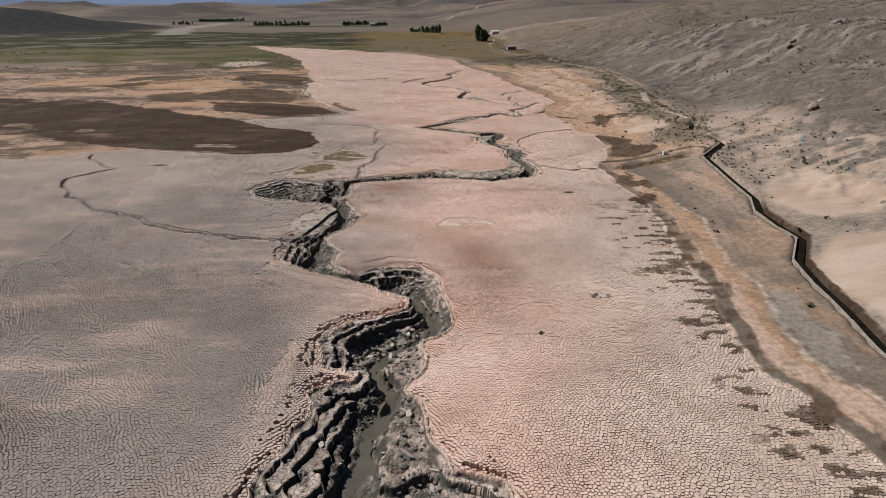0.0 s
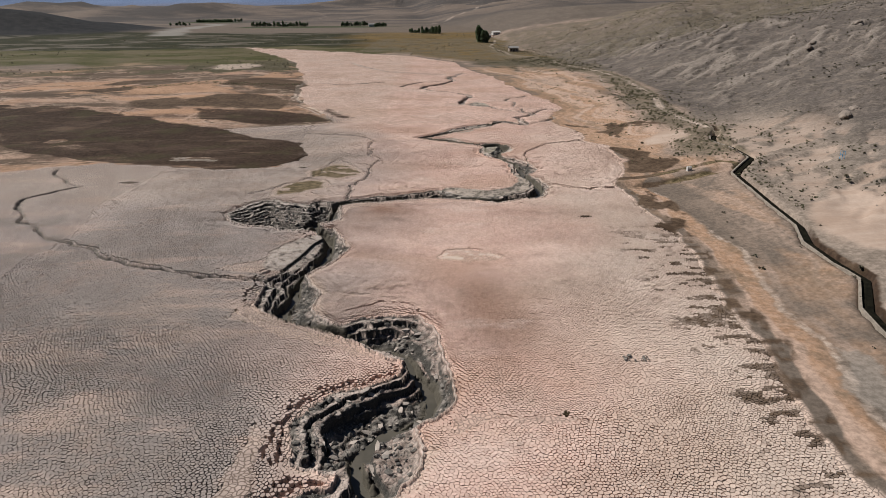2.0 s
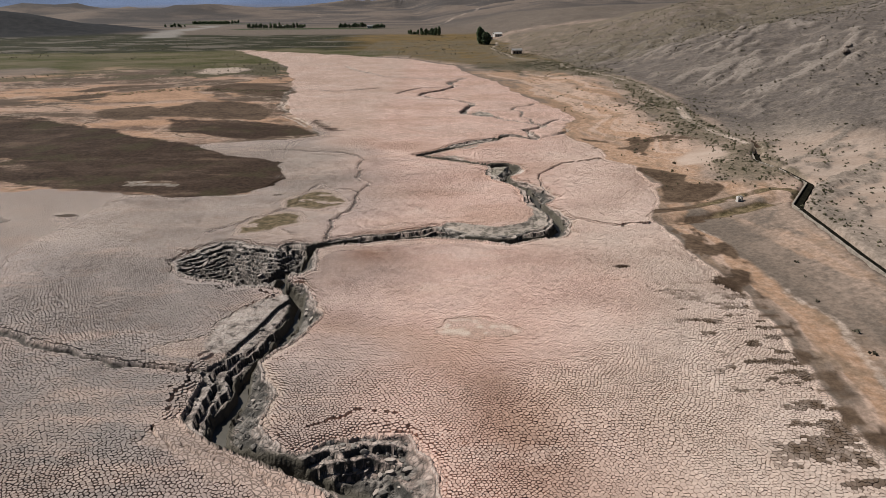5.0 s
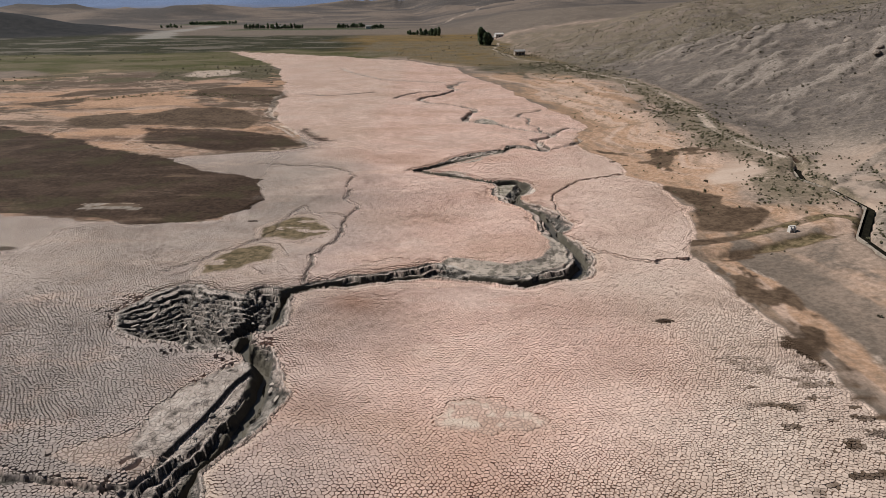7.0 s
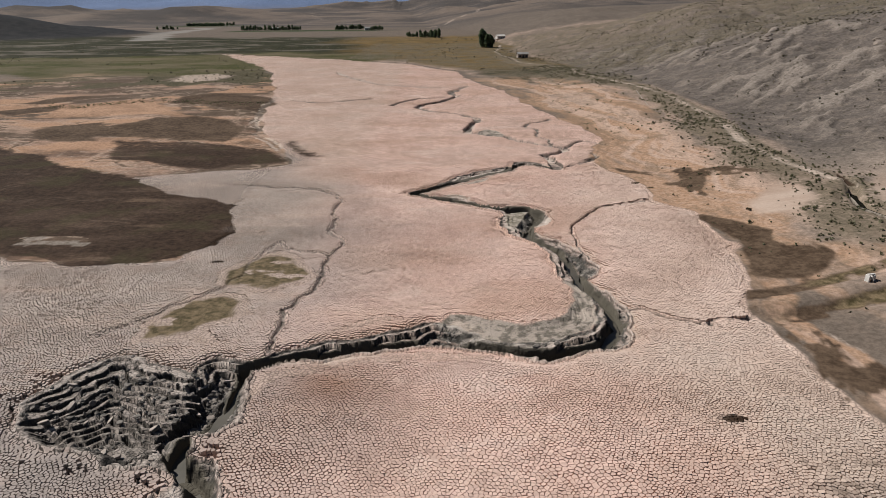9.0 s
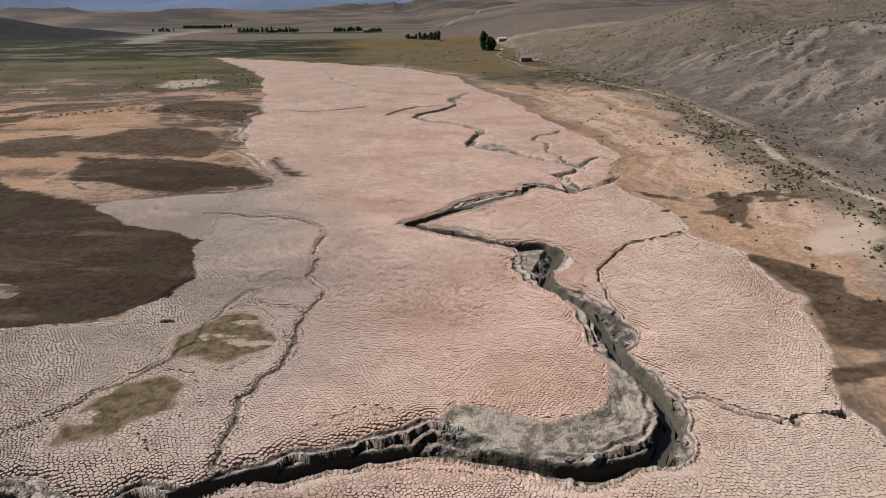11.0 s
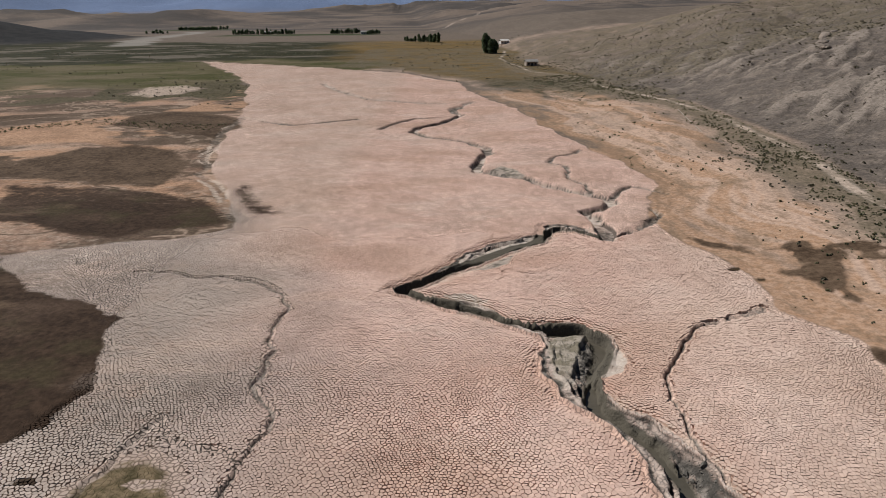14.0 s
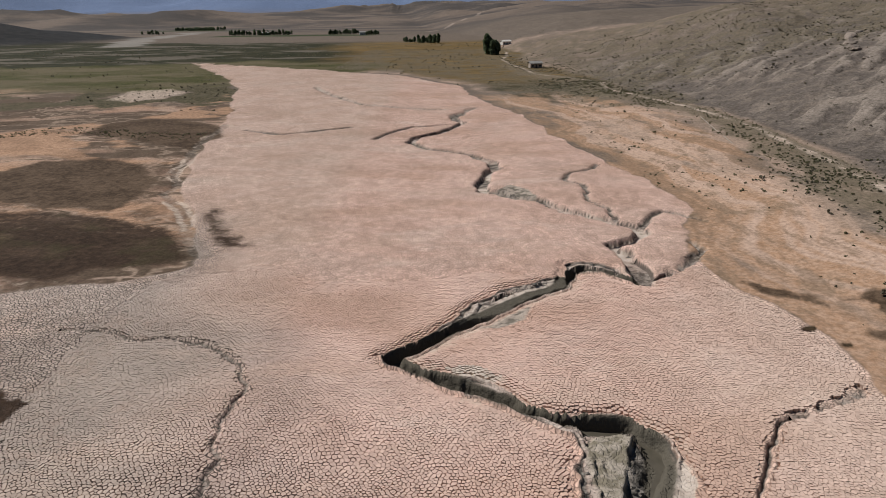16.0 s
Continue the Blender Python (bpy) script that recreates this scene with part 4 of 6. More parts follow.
def ground_material(name, cracks):
    mat, nt, bsdf = nodes_of(name)
    T = Tree(nt)
    geo = nt.nodes.new("ShaderNodeNewGeometry")
    pos = geo.outputs["Position"]
    upz = nt.nodes.new("ShaderNodeSeparateXYZ")
    nt.links.new(geo.outputs["Normal"], upz.inputs[0])
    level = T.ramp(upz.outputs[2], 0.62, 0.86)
    chan = {}
    for layer, keys in LAYERS.items():
        a = T.node("ShaderNodeAttribute", attr=layer)
        sep = nt.nodes.new("ShaderNodeSeparateColor")
        nt.links.new(a.outputs["Color"], sep.inputs[0])
        for k, out in zip(keys, (*sep.outputs, a.outputs["Alpha"])):
            chan.setdefault(k, out)
    fine, mid, big = T.noise(pos, 6.0, 5.0), T.noise(pos, 0.9, 5.0), T.noise(pos, 0.09, 5.0)
    huge = T.noise(pos, 0.012, 6.0)
    flat = nt.nodes.new("ShaderNodeMapping")
    flat.inputs["Scale"].default_value = (0.3, 1.0, 1.0)
    nt.links.new(pos, flat.inputs[0])
    strip = T.noise(flat.outputs[0], 0.16, 5.0, 0.65)
    flat2 = nt.nodes.new("ShaderNodeMapping")
    flat2.inputs["Rotation"].default_value, flat2.inputs["Scale"].default_value = (0, 0, radians(12)), (0.5, 1.0, 1.0)
    nt.links.new(pos, flat2.inputs[0])
    slant = nt.nodes.new("ShaderNodeMapping")
    slant.inputs["Rotation"].default_value, slant.inputs["Scale"].default_value = (0, 0, radians(-8)), (1.0, 0.3, 1.0)
    nt.links.new(pos, slant.inputs[0])
    tilt = nt.nodes.new("ShaderNodeMapping")
    tilt.vector_type = "TEXTURE"
    tilt.inputs["Rotation"].default_value, tilt.inputs["Scale"].default_value = (0, 0, radians(45)), (4.0, 1.0, 1.0)
    nt.links.new(pos, tilt.inputs[0])
    shore = T.noise(slant.outputs[0], 0.35, 6.0, 0.65)

    def edge(key, noise, spread=0.5):
        """A mask with an edge broken by noise."""
        v = T.math("ADD", chan[key], T.math("MULTIPLY", T.math("SUBTRACT", noise, 0.5), spread * 1.6))
        v = T.ramp(v, 0.2, 0.8)
        return T.math("MULTIPLY", v, T.ramp(chan[key], 0.0, 0.12))

    both = T.math("ADD", T.math("MULTIPLY", big, 0.5), T.math("MULTIPLY", mid, 0.5))
    col = T.mix(big, (0.105, 0.083, 0.067), (0.165, 0.128, 0.1))
    col = T.mix(T.ramp(chan["scrub"], 0.0, 0.2), col, T.mix(T.ramp(both, 0.38, 0.62), (0.14, 0.11, 0.088), (0.31, 0.225, 0.175)))
    col = T.mix(T.math("MULTIPLY", T.math("MULTIPLY", T.ramp(chan["scrub"], 0.0, 0.3), T.ramp(chan["band"], 0.5, 0.68)), 0.6), col, (0.36, 0.255, 0.192))
    col = T.mix(T.math("MULTIPLY", T.math("MULTIPLY", T.ramp(chan["scrub"], 0.0, 0.3), T.ramp(chan["band"], 0.42, 0.25)), 0.6), col, (0.115, 0.095, 0.075))
    rock = T.mix(T.ramp(mid, 0.35, 0.7), (0.088, 0.073, 0.063), (0.136, 0.112, 0.097))
    strata = T.noise(tilt.outputs[0], 0.36, 4.0, 0.6)
    rock = T.mix(T.math("MULTIPLY", T.ramp(strata, 0.54, 0.64), 0.5), rock, (0.085, 0.068, 0.057))
    rock = T.mix(T.math("MULTIPLY", T.ramp(T.noise(pos, 0.22, 6.0, 0.7), 0.46, 0.62), 0.5), rock, (0.19, 0.152, 0.124))
    rock = T.mix(T.math("MULTIPLY", chan["rib"], T.ramp(mid, 0.3, 0.6, 0.35, 0.9)), rock, (0.23, 0.19, 0.16))
    rock = T.mix(T.math("MULTIPLY", T.ramp(big, 0.55, 0.7), 0.8), rock, (0.2, 0.162, 0.135))
    rock = T.mix(T.math("MULTIPLY", T.ramp(T.noise(pos, 0.55, 3.0, 0.7), 0.59, 0.66), 0.7), rock, (0.05, 0.044, 0.032))
    col = T.mix(chan["rock"], col, rock)
    farc = T.mix(T.ramp(T.noise(flat2.outputs[0], 0.006, 7.0, 0.65), 0.4, 0.6), (0.072, 0.062, 0.057), (0.155, 0.12, 0.098))
    col = T.mix(chan["far"], col, farc)
    bandm = T.noise(flat2.outputs[0], 0.03, 7.0, 0.66)
    meadow = T.mix(T.ramp(strip, 0.38, 0.62), (0.021, 0.023, 0.01), (0.038, 0.033, 0.017))
    meadow = T.mix(chan["ochre"], meadow, T.mix(T.ramp(strip, 0.35, 0.65), (0.09, 0.062, 0.025), (0.17, 0.108, 0.042)))
    meadow = T.mix(T.math("MULTIPLY", T.ramp(bandm, 0.5, 0.58), T.ramp(chan["ochre"], 0.0, 1.0, 1.0, 0.3)), meadow, T.mix(mid, (0.07, 0.062, 0.046), (0.15, 0.124, 0.098)))
    col = T.mix(edge("meadow", strip), col, meadow)
    col = T.mix(edge("green_meadow", strip, 0.8), col, T.mix(T.ramp(bandm, 0.4, 0.62), T.mix(T.ramp(mid, 0.35, 0.65), (0.042, 0.042, 0.014), (0.074, 0.069, 0.026)), (0.115, 0.093, 0.055)))
    bands = T.noise(flat2.outputs[0], 0.075, 7.0, 0.68)
    patch = T.noise(flat2.outputs[0], 0.03, 6.0, 0.62)
    flatc = T.mix(T.ramp(bands, 0.4, 0.62), (0.125, 0.08, 0.058), (0.32, 0.208, 0.152))
    flatc = T.mix(T.math("MULTIPLY", T.ramp(chan["band"], 0.5, 0.72), 0.7), flatc, (0.36, 0.25, 0.185))
    flatc = T.mix(T.math("MULTIPLY", T.ramp(chan["band"], 0.42, 0.25), 0.7), flatc, (0.15, 0.1, 0.068))
    flatc = T.mix(T.math("MULTIPLY", T.ramp(patch, 0.5, 0.6), 0.85), flatc, (0.36, 0.215, 0.135))
    flatc = T.mix(T.math("MULTIPLY", T.ramp(patch, 0.505, 0.44), 0.85), flatc, (0.075, 0.053, 0.037))
    veins = T.math("ABSOLUTE", T.math("SUBTRACT", T.noise(flat2.outputs[0], 0.05, 4.0, 0.55), 0.5))
    flatc = T.mix(T.math("MULTIPLY", T.ramp(veins, 0.016, 0.004), 0.8), flatc, (0.09, 0.064, 0.045))
    flatc = T.mix(T.math("MULTIPLY", T.ramp(T.math("ABSOLUTE", T.math("SUBTRACT", veins, 0.026)), 0.012, 0.0), 0.6), flatc, (0.34, 0.25, 0.19))
    flatc = T.mix(T.ramp(strip, 0.62, 0.7), flatc, (0.36, 0.262, 0.205))
    flatc = T.mix(T.math("MULTIPLY", T.ramp(mid, 0.56, 0.7), 0.4), flatc, (0.1, 0.082, 0.05))
    col = T.mix(edge("flats", bands, 0.6), col, flatc)
    col = T.mix(T.math("MULTIPLY", edge("rusty", bands, 0.8), 0.85), col, T.mix(T.ramp(both, 0.38, 0.62), (0.25, 0.15, 0.095), (0.41, 0.25, 0.16)))
    col = T.mix(edge("olive", mid, 0.8), col, T.mix(T.ramp(mid, 0.35, 0.65), (0.045, 0.04, 0.021), (0.105, 0.085, 0.053)))
    brown = T.mix(T.ramp(T.math("ADD", T.math("MULTIPLY", mid, 0.5), T.math("MULTIPLY", big, 0.5)), 0.38, 0.62), (0.053, 0.034, 0.022), (0.113, 0.076, 0.051))
    orange = T.mix(T.ramp(mid, 0.3, 0.7), (0.3, 0.182, 0.114), (0.37, 0.244, 0.17))
    orange = T.mix(T.math("MULTIPLY", T.ramp(chan["band"], 0.5, 0.7), 0.7), orange, (0.43, 0.31, 0.245))
    orange = T.mix(T.math("MULTIPLY", T.ramp(chan["band"], 0.4, 0.22), 0.7), orange, (0.21, 0.135, 0.088))
    orange = T.mix(T.math("MULTIPLY", T.ramp(shore, 0.52, 0.64), 0.7), orange, (0.2, 0.138, 0.096))
    orange = T.mix(T.math("MULTIPLY", T.ramp(T.noise(pos, 0.14, 6.0, 0.72), 0.52, 0.64), 0.6), orange, (0.165, 0.12, 0.082))
    col = T.mix(edge("orange", T.math("MULTIPLY", T.math("ADD", strip, shore), 0.5), 1.2), col, orange)
    # cracked lake mud
    grey = T.mix(T.ramp(big, 0.35, 0.65), (0.282, 0.234, 0.208), (0.358, 0.302, 0.271))
    grey = T.mix(T.math("MULTIPLY", chan["dim"], 0.9), grey, (0.225, 0.19, 0.17))
    pink = T.mix(T.ramp(big, 0.35, 0.65), (0.505, 0.339, 0.273), (0.575, 0.405, 0.338))
    mud = T.mix(T.math("ADD", chan["pink"], T.math("MULTIPLY", T.math("SUBTRACT", big, 0.5), 0.7), True), grey, pink)
    mud = T.mix(T.math("MULTIPLY", T.ramp(strip, 0.5, 0.66), 0.45), mud, (0.52, 0.375, 0.3))
    mud = T.mix(T.math("MULTIPLY", chan["rust"], T.ramp(big, 0.2, 0.7, 0.6, 0.95)), mud, (0.25, 0.14, 0.095))
    mud = T.mix(T.math("MULTIPLY", T.ramp(huge, 0.55, 0.7), 0.4), mud, (0.34, 0.22, 0.16))
    smear = T.noise(flat2.outputs[0], 0.06, 6.0, 0.62)
    mud = T.mix(T.math("MULTIPLY", T.math("MULTIPLY", T.ramp(smear, 0.5, 0.62), chan["pink"]), 0.42), mud, (0.4, 0.252, 0.182))
    mud = T.mix(T.math("MULTIPLY", T.math("MULTIPLY", T.ramp(smear, 0.44, 0.36), chan["pink"]), 0.5), mud, (0.58, 0.45, 0.385))
    swirl = T.noise(pos, 0.045, 6.0, 0.7)
    mud = T.mix(T.math("MULTIPLY", T.ramp(swirl, 0.5, 0.66), 0.28), mud, (0.235, 0.18, 0.14))
    mud = T.mix(T.math("MULTIPLY", chan["beige"], 0.8), mud, T.mix(T.ramp(big, 0.35, 0.65), (0.42, 0.327, 0.264), (0.48, 0.388, 0.322)))
    mud = T.mix(T.math("MULTIPLY", T.ramp(T.noise(pos, 0.3, 6.0, 0.75), 0.5, 0.66), 0.22), mud, (0.33, 0.225, 0.172))
    vor = None
    if cracks:
        warp = nt.nodes.new("ShaderNodeVectorMath")
        warp.operation = "ADD"
        nt.links.new(pos, warp.inputs[0])
        nz = nt.nodes.new("ShaderNodeTexNoise")
        nz.inputs["Scale"].default_value = 0.7
        nt.links.new(pos, nz.inputs["Vector"]), nt.links.new(nz.outputs["Color"], warp.inputs[1])
        v = T.node("ShaderNodeTexVoronoi", feature="DISTANCE_TO_EDGE")
        v.inputs["Scale"].default_value = 2.5
        v.voronoi_dimensions = "2D"
        nt.links.new(warp.outputs[0], v.inputs["Vector"])
        cell = T.node("ShaderNodeTexVoronoi", feature="F1")
        cell.inputs["Scale"].default_value = 2.5
        cell.voronoi_dimensions = "2D"
        nt.links.new(warp.outputs[0], cell.inputs["Vector"])
        tone = nt.nodes.new("ShaderNodeSeparateColor")
        nt.links.new(cell.outputs["Color"], tone.inputs[0])
        mud = T.mix(1.0, mud, T.mix(tone.outputs[0], (0.86, 0.86, 0.86), (1.18, 1.18, 1.18)), "MULTIPLY")
        clump = T.ramp(T.noise(pos, 0.55, 5.0, 0.75), 0.35, 0.65)
        mud = T.mix(0.8, mud, T.mix(clump, (0.84, 0.83, 0.82), (1.14, 1.14, 1.14)), "MULTIPLY")
        vor = T.math("MAXIMUM", T.ramp(v.outputs["Distance"], 0.05, 0.16), T.math("SUBTRACT", 1.0, level))
        mud = T.mix(1.0, mud, T.mix(chan["pink"], (1.15, 1.14, 1.14), (1.07, 1.05, 1.04)), "MULTIPLY")
        # Cracks darkened in colour: damp mud plus the painted shade of their depth.
        mud = T.mix(vor, T.mix(T.ramp(chan["pink"], 0.3, 1.0, 0.95, 0.5), mud, (0.04, 0.031, 0.026)), mud)
    else:
        rnd = nt.nodes.new("ShaderNodeNewGeometry").outputs["Random Per Island"]
        mud = T.mix(0.55, mud, T.mix(T.ramp(rnd, 0.0, 1.0), (0.94, 0.94, 0.94), (1.18, 1.18, 1.18)), "MULTIPLY")
    silted = T.mix(T.ramp(mid, 0.35, 0.65), (0.37, 0.268, 0.21), (0.46, 0.345, 0.28))
    mud = T.mix(T.math("MULTIPLY", edge("smooth", mid, 0.9), 0.4), mud, silted)
    col = T.mix(edge("lake", mid, 0.4), col, mud)
    col = T.mix(edge("brown", mid, 0.5), col, brown)
    col = T.mix(T.math("MULTIPLY", chan["dust"], 0.85), col, T.mix(T.ramp(both, 0.38, 0.62), (0.155, 0.126, 0.102), (0.265, 0.212, 0.172)))
    col = T.mix(T.math("MULTIPLY", edge("thorn", mid, 1.0), 0.72), col, T.mix(T.ramp(both, 0.36, 0.62), (0.105, 0.085, 0.057), (0.29, 0.22, 0.168)))
    bench = T.mix(T.ramp(mid, 0.4, 0.58), (0.15, 0.128, 0.104), (0.36, 0.3, 0.25))
    col = T.mix(edge("bench", mid), col, bench)
    col = T.mix(chan["silt"], col, T.mix(T.ramp(strip, 0.35, 0.65), (0.335, 0.24, 0.182), (0.42, 0.32, 0.255)))
    col = T.mix(T.math("MULTIPLY", edge("gravel", mid, 0.9), 0.7), col, T.mix(mid, (0.2, 0.17, 0.143), (0.29, 0.245, 0.207)))
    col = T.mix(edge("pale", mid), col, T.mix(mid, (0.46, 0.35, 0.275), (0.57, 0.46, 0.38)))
    scrub = T.mix(T.ramp(mid, 0.4, 0.6), (0.062, 0.056, 0.033), (0.15, 0.118, 0.084))
    col = T.mix(T.math("MULTIPLY", T.math("MULTIPLY", edge("scrub", mid, 1.0), T.ramp(chan["scrub"], 0.45, 0.85)), T.math("MULTIPLY", T.ramp(big, 0.38, 0.54, 0.15, 0.9), T.ramp(mid, 0.34, 0.54))), col, scrub)
    grass = T.mix(T.ramp(mid, 0.35, 0.65), (0.03, 0.0185, 0.0125), (0.053, 0.033, 0.022))
    grass = T.mix(T.ramp(strip, 0.58, 0.72), grass, (0.1, 0.066, 0.044))
    grass = T.mix(T.ramp(big, 0.5, 0.64), grass, (0.048, 0.036, 0.02))
    grass = T.mix(T.math("MULTIPLY", T.ramp(T.noise(flat2.outputs[0], 0.09, 6.0, 0.65), 0.5, 0.68), 0.7), grass, (0.074, 0.048, 0.034))
    shown = T.math("MULTIPLY", edge("grass", T.math("ADD", T.math("MULTIPLY", mid, 0.6), T.math("MULTIPLY", strip, 0.4)), 0.9), T.ramp(T.noise(flat2.outputs[0], 0.11, 5.0, 0.6), 0.5, 0.7, 1.0, 0.8))
    col = T.mix(shown, col, grass)
    col = T.mix(T.math("MULTIPLY", edge("green", T.math("ADD", T.math("MULTIPLY", mid, 0.5), T.math("MULTIPLY", strip, 0.5)), 0.8), 0.95), col, T.mix(T.ramp(mid, 0.35, 0.65), (0.062, 0.05, 0.023), (0.18, 0.132, 0.078)))
    # Darker on steep gorge faces: wet mud, with wall shade put into the colour.
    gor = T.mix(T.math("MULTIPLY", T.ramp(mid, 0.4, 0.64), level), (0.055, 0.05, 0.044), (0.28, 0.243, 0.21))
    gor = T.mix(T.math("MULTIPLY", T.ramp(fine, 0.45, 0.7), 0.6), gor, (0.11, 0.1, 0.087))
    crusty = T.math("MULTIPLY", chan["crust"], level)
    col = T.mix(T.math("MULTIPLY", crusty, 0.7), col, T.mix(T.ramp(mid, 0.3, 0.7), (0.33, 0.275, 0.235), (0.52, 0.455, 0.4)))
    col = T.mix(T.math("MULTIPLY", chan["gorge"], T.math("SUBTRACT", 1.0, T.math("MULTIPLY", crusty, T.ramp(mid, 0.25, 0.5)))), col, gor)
    col = T.mix(T.math("MULTIPLY", chan["isl"], T.math("SUBTRACT", 1.0, T.math("MULTIPLY", chan["pale"], 0.8))), col, T.mix(T.ramp(mid, 0.4, 0.6), (0.2, 0.172, 0.128), (0.37, 0.318, 0.262)))
    col = T.mix(chan["wet"], col, (0.095, 0.083, 0.065))
    col = T.mix(T.math("MULTIPLY", edge("river", strip, 0.8), 0.8), col, (0.24, 0.215, 0.19))
    col = T.mix(chan["field"], col, T.mix(T.ramp(strip, 0.4, 0.6), (0.03, 0.04, 0.018), (0.055, 0.062, 0.028)))
    # The hills' cloud shadow is painted as a near-black tone.
    col = T.mix(chan["cloud_shade"], col, T.mix(T.ramp(big, 0.3, 0.7), (0.018, 0.018, 0.019), (0.032, 0.03, 0.03)))
    # Bluish haze of distance is put into the far range's colour.
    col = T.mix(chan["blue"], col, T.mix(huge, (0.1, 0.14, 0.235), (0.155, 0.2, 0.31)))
    rubble = T.math("MULTIPLY", T.math("SUBTRACT", 1.0, T.math("MAXIMUM", chan["lake"], T.math("MULTIPLY", chan["silt"], 0.75))), 0.8)
    col = T.mix(rubble, col, T.mix(T.ramp(T.noise(pos, 1.7, 5.0, 0.72), 0.36, 0.64), (0.72, 0.72, 0.71), (1.2, 1.2, 1.2)), "MULTIPLY")
    grain = T.mix(fine, (0.84, 0.84, 0.84), (1.14, 1.14, 1.14))
    col = T.mix(0.8, col, grain, "MULTIPLY")
    nt.links.new(col, bsdf.inputs["Base Color"])
    bsdf.inputs["Roughness"].default_value = 0.93
    bsdf.inputs["Specular IOR Level"].default_value = 0.06
    n1 = T.bump(fine, 0.5, 0.05)
    rough = T.math("ADD", chan["gorge"], T.math("ADD", T.math("MULTIPLY", chan["grass"], 0.25), T.math("MULTIPLY", chan["rock"], 0.35)), True)
    n2 = T.bump(mid, T.math("MULTIPLY", rough, 0.8), 0.5, n1)
    n2 = T.bump(strata, T.math("MULTIPLY", chan["rock"], 0.5), 1.2, n2)
    if vor is not None:
        n2 = T.bump(vor, T.math("MULTIPLY", chan["lake"], 0.8), 0.07, n2)
    nt.links.new(n2, bsdf.inputs["Normal"])
    return mat


LAYERS = {"zone_a": ("lake", "pink", "grass", "orange"), "zone_b": ("gorge", "scrub", "rock", "pale"),
          "zone_c": ("bench", "far", "meadow", "wet"), "zone_d": ("rust", "green", "isl", "blue"), "zone_e": ("brown", "crust", "silt", "gravel"), "zone_f": ("beige", "cloud_shade", "flats", "ochre"), "zone_g": ("river", "field", "smooth", "band"), "zone_h": ("rib", "rusty", "olive", "green_meadow"), "zone_i": ("thorn", "dust", "dim")}


def simple(name, a, b, scale=3.0, rough=0.8, metal=0.0, bump=0.3, dist=0.02):
    mat, nt, bsdf = nodes_of(name)
    T = Tree(nt)
    pos = nt.nodes.new("ShaderNodeTexCoord").outputs["Object"]
    n, n2 = T.noise(pos, scale, 5.0), T.noise(pos, scale * 7, 4.0)
    col = T.mix(T.ramp(n, 0.3, 0.7), a, b)
    col = T.mix(0.5, col, T.mix(n2, (0.75, 0.75, 0.75), (1.2, 1.2, 1.2)), "MULTIPLY")
    nt.links.new(col, bsdf.inputs["Base Color"])
    bsdf.inputs["Roughness"].default_value, bsdf.inputs["Metallic"].default_value = rough, metal
    nt.links.new(T.bump(n2, bump, dist), bsdf.inputs["Normal"])
    return mat


def leafy(name, a, b, scale):
    """Leaves: half of the light passes through."""
    mat = simple(name, a, b, scale, 0.85)
    nt = mat.node_tree
    bsdf, out = nt.nodes["Principled BSDF"], nt.nodes["Material Output"]
    thin, mixer = nt.nodes.new("ShaderNodeBsdfTranslucent"), nt.nodes.new("ShaderNodeMixShader")
    nt.links.new(bsdf.inputs["Base Color"].links[0].from_socket, thin.inputs["Color"])
    mixer.inputs[0].default_value = 0.45
    nt.links.new(bsdf.outputs[0], mixer.inputs[1]), nt.links.new(thin.outputs[0], mixer.inputs[2])
    nt.links.new(mixer.outputs[0], out.inputs["Surface"])
    return mat


M_GROUND, M_PLATE = ground_material("lake_ground", True), ground_material("mud_plate", False)
M_CONCRETE = simple("concrete", (0.2, 0.165, 0.13), (0.33, 0.275, 0.22), 1.5)
M_LEAF = leafy("tree_leaf", (0.1, 0.135, 0.075), (0.17, 0.2, 0.11), 0.8)
M_BARK = simple("bark", (0.1, 0.075, 0.055), (0.18, 0.14, 0.1), 4.0, 0.9)


# ---- mesh helpers ----
def set_layers(me, m):
    for layer, keys in LAYERS.items():
        a = me.attributes.new(layer, "FLOAT_COLOR", "POINT")
        a.data.foreach_set("color", np.stack([np.clip(m[k], 0, 1) for k in (*keys, *keys, *keys)[:4]], 1).astype(np.float32).ravel())


def mesh_of(name, verts, loops, starts, smooth=False):
    me = bpy.data.meshes.new(name)
    me.vertices.add(len(verts)), me.loops.add(len(loops)), me.polygons.add(len(starts))
    me.vertices.foreach_set("co", np.asarray(verts, np.float32).ravel())
    me.loops.foreach_set("vertex_index", np.asarray(loops, np.int32))
    me.polygons.foreach_set("loop_start", np.asarray(starts, np.int32))
    me.polygons.foreach_set("use_smooth", np.full(len(starts), smooth))
    me.update(calc_edges=True)
    return me


def part(name, bm, material, parent=None, label=""):
    """One bmesh as one mesh object, under a thing where there is one."""
    me = bpy.data.meshes.new(name)
    bm.to_mesh(me), bm.free()
    me.materials.append(material)
    ob = new(name, me)
    ob.parent = parent
    return tagged(ob, label)


# ---- the ground ----
def grown(start, first, ratio, end):
    out, v, s = [], start, first
    while v < end:
        v, s = v + s, s * ratio
        out.append(v)
    return out


